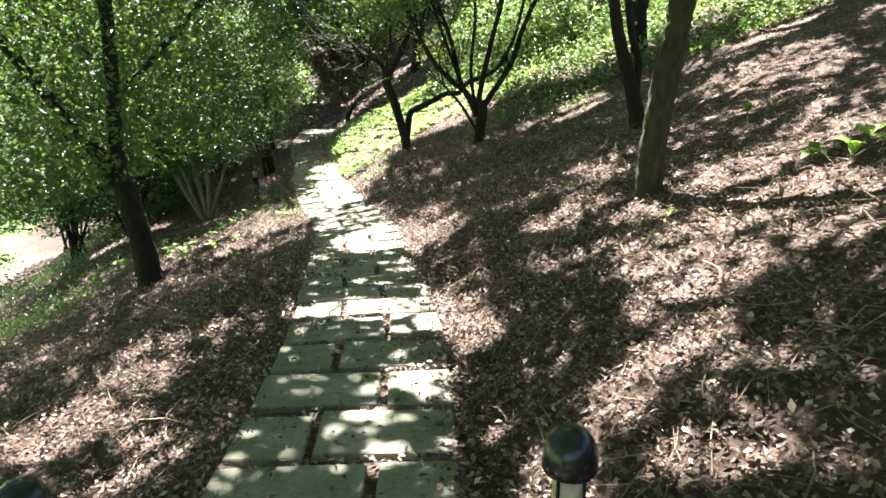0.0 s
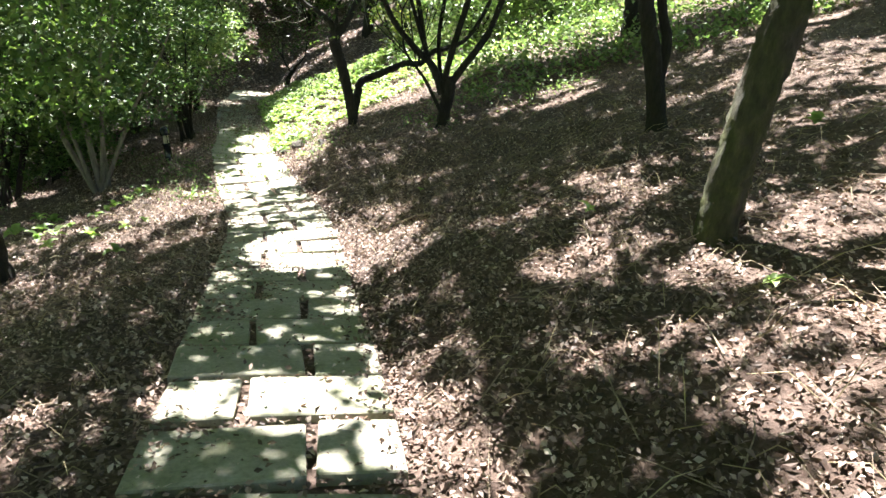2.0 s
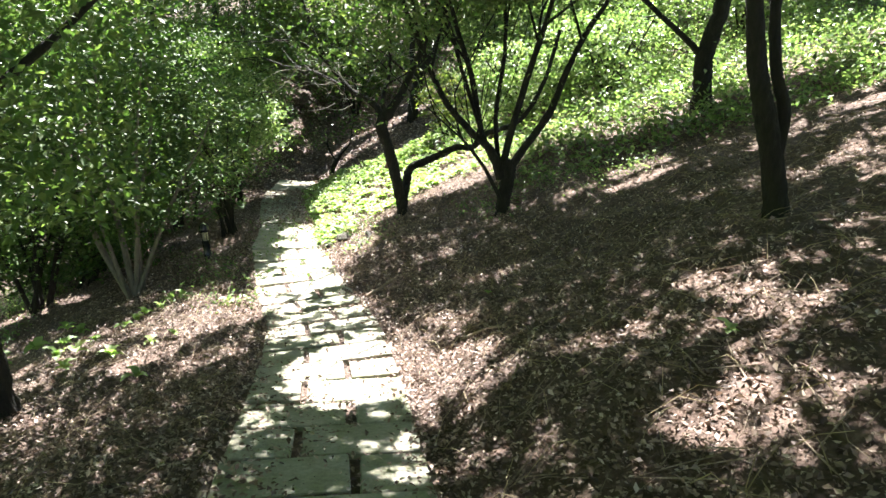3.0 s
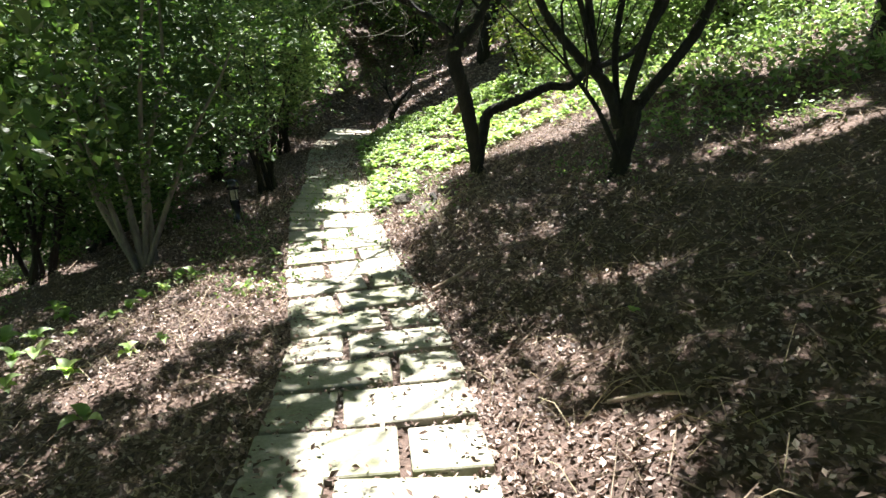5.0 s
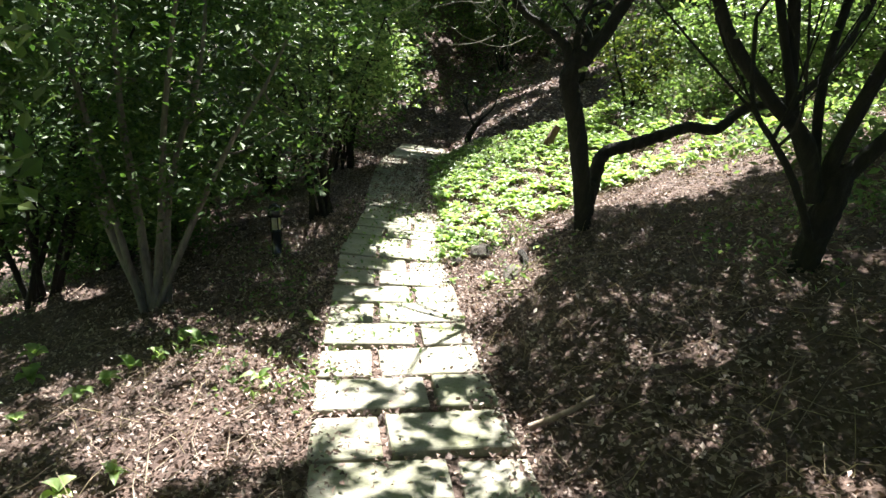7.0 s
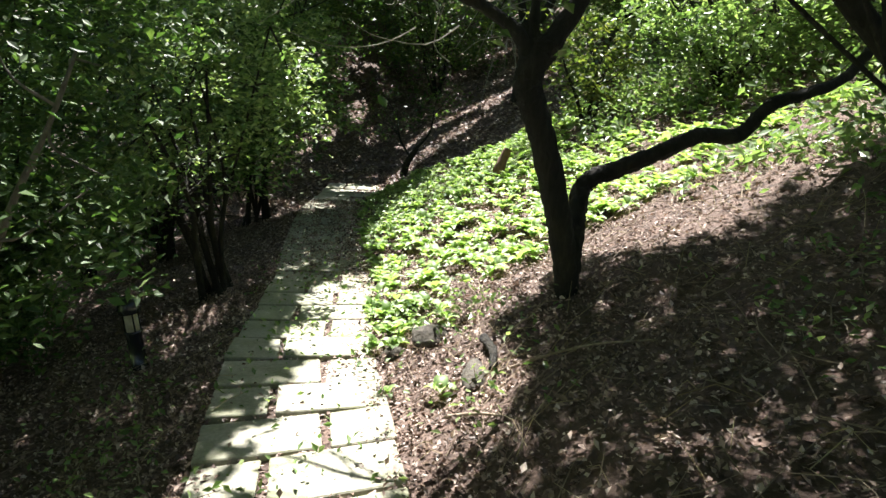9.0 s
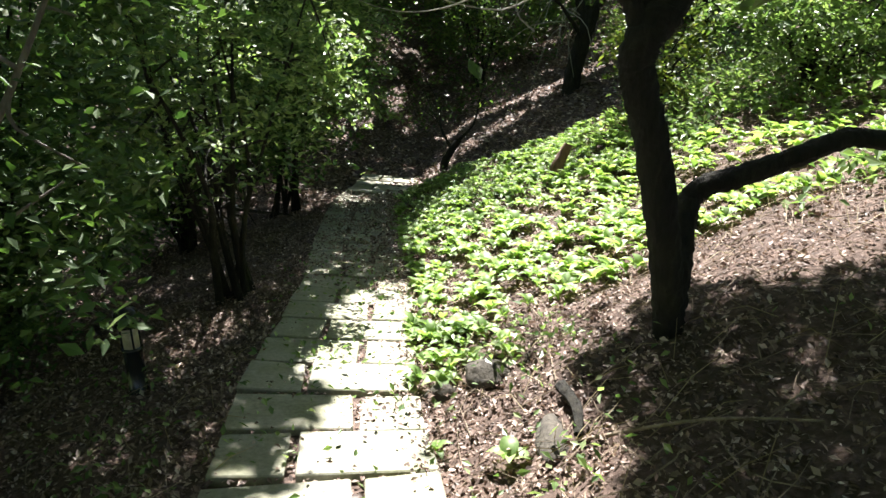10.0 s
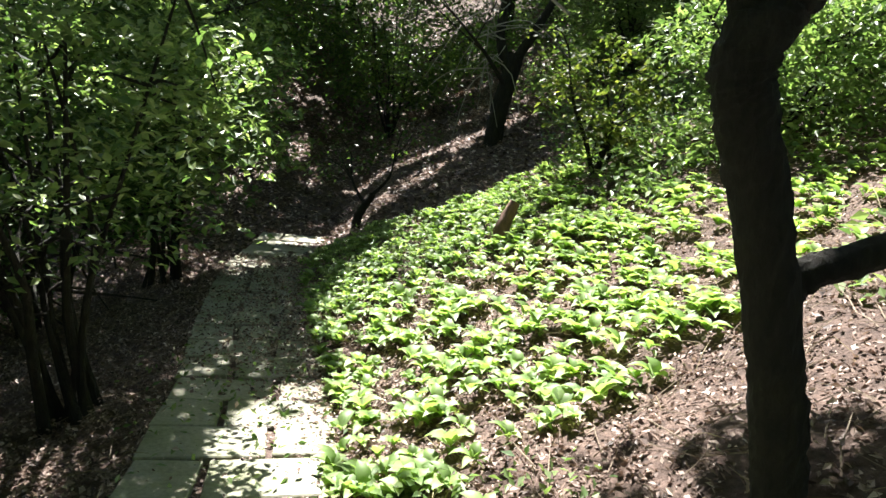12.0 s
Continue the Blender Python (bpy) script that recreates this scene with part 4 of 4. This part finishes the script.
for k in range(5200):
    x, y = rl.uniform(-5, 5), rl.uniform(0, 17)
    if abs(x - path_at(y)[0]) < 0.55:
        continue
    a, ln = rl.uniform(0, math.pi), rl.uniform(0.08, 0.4)
    p, q = (x - math.cos(a) * ln / 2, y - math.sin(a) * ln / 2), (x + math.cos(a) * ln / 2, y + math.sin(a) * ln / 2)
    mid = ((p[0] + q[0]) / 2 + rl.normal(0, 0.02), (p[1] + q[1]) / 2 + rl.normal(0, 0.02))
    pieces.append(tube([on_ground(*p, 0.02), on_ground(*mid, 0.035), on_ground(*q, 0.02 + abs(rl.normal(0, 0.03)))], np.array([0.003, 0.0025, 0.001]) * rl.uniform(0.5, 1.4), 4, k))
stalks = []
for k in range(2200):
    x, y = rl.uniform(-3, 3.5), rl.uniform(1, 16)
    if abs(x - path_at(y)[0]) < 0.5:
        continue
    a, ln = rl.uniform(0, 2 * math.pi), rl.uniform(0.08, 0.28)
    q = (x + math.cos(a) * ln, y + math.sin(a) * ln)
    stalks.append(tube([on_ground(x, y, 0.01), on_ground((x + q[0]) / 2, (y + q[1]) / 2, 0.05 + 0.15 * ln), on_ground(*q, 0.03 + abs(rl.normal(0, 0.05)))], np.array([0.0022, 0.002, 0.001]), 3, k))
tagged(new("dry_stalks", mesh_of("dry_stalks", *joined(stalks), M_STRAW)), "pale dry grass stalks among dead leaves", "dry grass", kind="stuff")
tagged(new("twigs", mesh_of("twigs", *joined(pieces), M_TWIG)), "dry thin twigs lying in the dead leaves", "twigs", kind="stuff")


# spray of pale dead twigs on the crooked tree
M_DEAD = surface("bleached_dead_twigs", [(0.3, (0.20, 0.18, 0.15)), (0.7, (0.42, 0.39, 0.34))], 40, 0.9, 0.3, 0.003)
pieces = []
for k in range(26):
    a = np.array([-1.4, 11.72, 1.0]) + rl.normal(0, 0.12, 3)
    d = np.array([rl.uniform(-1.0, 0.1), rl.uniform(-0.4, 0.9), rl.uniform(-0.15, 0.5)])
    ln = rl.uniform(0.5, 1.2)
    b = a + d * ln * 0.6 + rl.normal(0, 0.08, 3)
    e = b + (d + rl.normal(0, 0.4, 3) - (0, 0, 0.35)) * ln * 0.5
    pieces.append(tube(smooth_line([a, (a + b) / 2 + rl.normal(0, 0.05, 3), b, (b + e) / 2 + rl.normal(0, 0.05, 3), e], 3), np.linspace(0.0042, 0.0012, 13), 4, k))
twig_mesh = mesh_of("dead_twigs", *[v if i else v - TREES[tree_a]["base"] for i, v in enumerate(joined(pieces))], M_DEAD)
part("dead_wood", twig_mesh, tree_a, "bleached leafless twigs")
pieces = []
for k in range(26):
    a = np.array([-0.83, 20.6, rl.uniform(0.83, 2.73)]) + rl.normal(0, 0.1, 3)
    d = np.array([rl.uniform(-1.0, 0.6), rl.uniform(-1.0, 0.2), rl.uniform(-0.5, 0.3)])
    ln = rl.uniform(0.6, 1.4)
    b = a + d * ln * 0.6 + rl.normal(0, 0.08, 3)
    e = b + (d + rl.normal(0, 0.4, 3) - (0, 0, 0.45)) * ln * 0.5
    pieces.append(tube(smooth_line([a, b, e], 3), np.linspace(0.010, 0.004, 7), 4, k))
twig_mesh = mesh_of("dead_twigs", *[v if i else v - TREES[tree_f]["base"] for i, v in enumerate(joined(pieces))], M_DEAD)
part("dead_wood", twig_mesh, tree_f, "bleached leafless twigs")

# ---- single things on the ground ----
def bollard(x, y, label, tilt=0.0):
    """Low garden light: post, lens with ribs, black domed cap."""
    ob = thing("bollard_light", on_ground(x, y, -0.02), label, "garden light", "bollard lights along the path")
    ob.rotation_euler = (0, radians(tilt), 0)

    def turned(name, profile, material, label=""):
        bm = bmesh.new()
        rings = []
        for r, z in profile:
            rings.append([bm.verts.new((0.8 * r * math.cos(a), 0.8 * r * math.sin(a), z * 0.92)) for a in np.linspace(0, 2 * math.pi, 24, endpoint=False)])
        for a, b in zip(rings, rings[1:]):
            for i in range(24):
                bm.faces.new((a[i], a[(i + 1) % 24], b[(i + 1) % 24], b[i]))
        bm.faces.new(rings[-1])
        bm.faces.new(rings[0][::-1])
        part(name, bm_mesh(name, bm, material, True), ob, label)

    turned("post", [(0.075, 0), (0.075, 0.02), (0.062, 0.03), (0.062, 0.27), (0.07, 0.285), (0.07, 0.30)], M_BLACK)
    turned("lens", [(0.052, 0.30), (0.052, 0.43)], M_LENS, "frosted yellowed lamp lens")
    for k in range(4):
        a = math.pi / 4 + k * math.pi / 2
        bm = bmesh.new()
        bmesh.ops.create_cube(bm, size=1, matrix=Matrix.Rotation(a, 4, "Z") @ Matrix.Translation((0.046, 0, 0.336)) @ Matrix.Diagonal((0.009, 0.010, 0.12, 1)))
        bmesh.ops.bevel(bm, geom=bm.edges[:], offset=0.003, segments=1, affect="EDGES")
        part("rib", bm_mesh("rib", bm, M_BLACK), ob)
    turned("cap", [(0.078, 0.43), (0.086, 0.435), (0.086, 0.475), (0.082, 0.50), (0.07, 0.525), (0.05, 0.545), (0.025, 0.556), (0.006, 0.559)], M_BLACK, "glossy black domed cap")
    return ob


bollard(0.31, 1.49, "black domed bollard light standing in dead leaves")
bollard(-1.09, 1.51, "black domed bollard light on the lower slope")
bollard(-3.27, 11.84, "black bollard light with yellowed lens in the shade", -6)


def boulder(x, y, size, label, seed):
    bm = bmesh.new()
    bmesh.ops.create_icosphere(bm, subdivisions=3, radius=1)
    for v in bm.verts:
        q = noise.noise(v.co * 1.3 + Vector((seed, 0, 0)))
        v.co = Vector((v.co.x * size[0], v.co.y * size[1], v.co.z * size[2])) * (1 + 0.28 * q + 0.08 * noise.noise(v.co * 5))
    ob = new("rock", bm_mesh("rock", bm, M_STONE, True))
    ob.location = on_ground(x, y, size[2] * 0.1)
    return tagged(ob, label, "rock", "rocks beside the path")


boulder(-1.36, 11.82, (0.15, 0.11, 0.07), "dark half-buried stone among dead leaves", 1)
boulder(-1.60, 11.79, (0.08, 0.07, 0.06), "small dark stone among dead leaves", 5)
boulder(-1.08, 11.13, (0.07, 0.17, 0.05), "grey flat stone half under leaves", 9)

def stick(a, b, radius, label, seed, material=None):
    mid = ((a[0] + b[0]) / 2 + 0.03, (a[1] + b[1]) / 2 - 0.02)
    line = smooth_line([on_ground(*a, radius + 0.015), on_ground(*mid, radius + 0.03), on_ground(*b, radius + 0.02)], 5)
    ob = new("fallen_branch", mesh_of("fallen_branch", *tube(line, np.linspace(radius, radius * 0.5, len(line)), 7, seed, 0.15), material or M_TWIG, True))
    return tagged(ob, label, "fallen branch", "fallen branches on the slope")


stick((-0.82, 8.94), (-0.55, 9.05), 0.018, "short pale fallen branch in the leaf litter", 1)
stick((0.0, 6.91), (0.22, 6.74), 0.011, "thin pale stick lying on dead leaves", 2)
stick((-1.0, 11.04), (-0.3, 10.74), 0.008, "long thin pale stick lying on dead leaves", 3)
stick((-1.2, 10.79), (-0.95, 10.53), 0.010, "thin dry stick lying on dead leaves", 4)
stick((1.25, 2.9), (1.3, 3.25), 0.010, "thin dry stick lying on dead leaves", 5)
stick((-1.05, 11.43), (-1.0, 11.04), 0.03, "dark rotting branch beside the plants", 6, M_BARK)

v, f = tube(smooth_line([on_ground(-1.0, 15.37, -0.05), on_ground(-1.02, 15.35, 0.12), on_ground(-0.98, 15.37, 0.22), on_ground(-0.93, 15.37, 0.32)], 3), np.linspace(0.075, 0.04, 10), 9, 4, 0.15)
stump = new("tree_stump", mesh_of("tree_stump", v, f, M_STUMP, True))
tagged(stump, "short broken reddish stump among green leaves", "stump")


# ---- the paved path ----
paving = thing("paving", (0, 0, 0), "path of mossy concrete slabs laid in broken rows", "path")
tagged(paving, kind="structure")


def slab_mesh(w, l, seed):
    rng = np.random.default_rng(seed)
    bm = bmesh.new()
    bmesh.ops.create_cube(bm, size=1, matrix=Matrix.Diagonal((w, l, 0.06, 1)))
    for v in bm.verts:
        v.co.x += rng.normal(0, 0.005)
        v.co.y += rng.normal(0, 0.005)
    bmesh.ops.bevel(bm, geom=[e for e in bm.edges if all(v.co.z > 0 for v in e.verts) or abs(e.verts[0].co.z - e.verts[1].co.z) > 0.03], offset=0.006, segments=1, affect="EDGES")
    return bm_mesh("paving_slab", bm, M_SLAB)


LONG = [slab_mesh(0.565, 0.355, k) for k in range(5)]
SHORT = [slab_mesh(0.30, 0.355, 10 + k) for k in range(5)]
rs = np.random.default_rng(31)
# front edges of the rows: every odd row starts with a long slab
ROWS_AT = np.interp(np.arange(-8, 45), [-8, 0, 4, 11, 15, 19, 27, 49], [-1.1, 2.27, 3.96, 6.60, 8.22, 9.81, 12.86, 20.9])
for k, front in enumerate(ROWS_AT):
    y = front + 0.19
    long_left = (k - 8) % 2 == 1
    cx, cz = path_at(y)
    c2, z2 = path_at(y + 0.4)
    c1, z1 = path_at(y - 0.4)
    turn = math.degrees(math.atan2(-(c2 - c1), 0.8))
    pitch = math.degrees(math.atan2(z2 - z1, 0.8))
    lean = -math.degrees(math.atan(0.09 * float(step01(y, 6.0, 7.5) * (1 - step01(y, 10.2, 11.5)))))
    left = (LONG if long_left else SHORT)[rs.integers(5)]
    right = (SHORT if long_left else LONG)[rs.integers(5)]
    wl = 0.565 if long_left else 0.30
    edge = -0.475
    for me, w in ((left, wl), (right, 0.865 - wl)):
        ob = part("paving_slab", me, paving)
        mid = edge + w / 2
        ob.matrix_local = pose(cx, y, cz - 0.014, pitch, lean, turn) @ pose(mid, rs.normal(0, 0.010), rs.normal(0, 0.004), rs.normal(0, 0.9), rs.normal(0, 0.9), rs.normal(0, 0.9))
        edge += w + 0.042
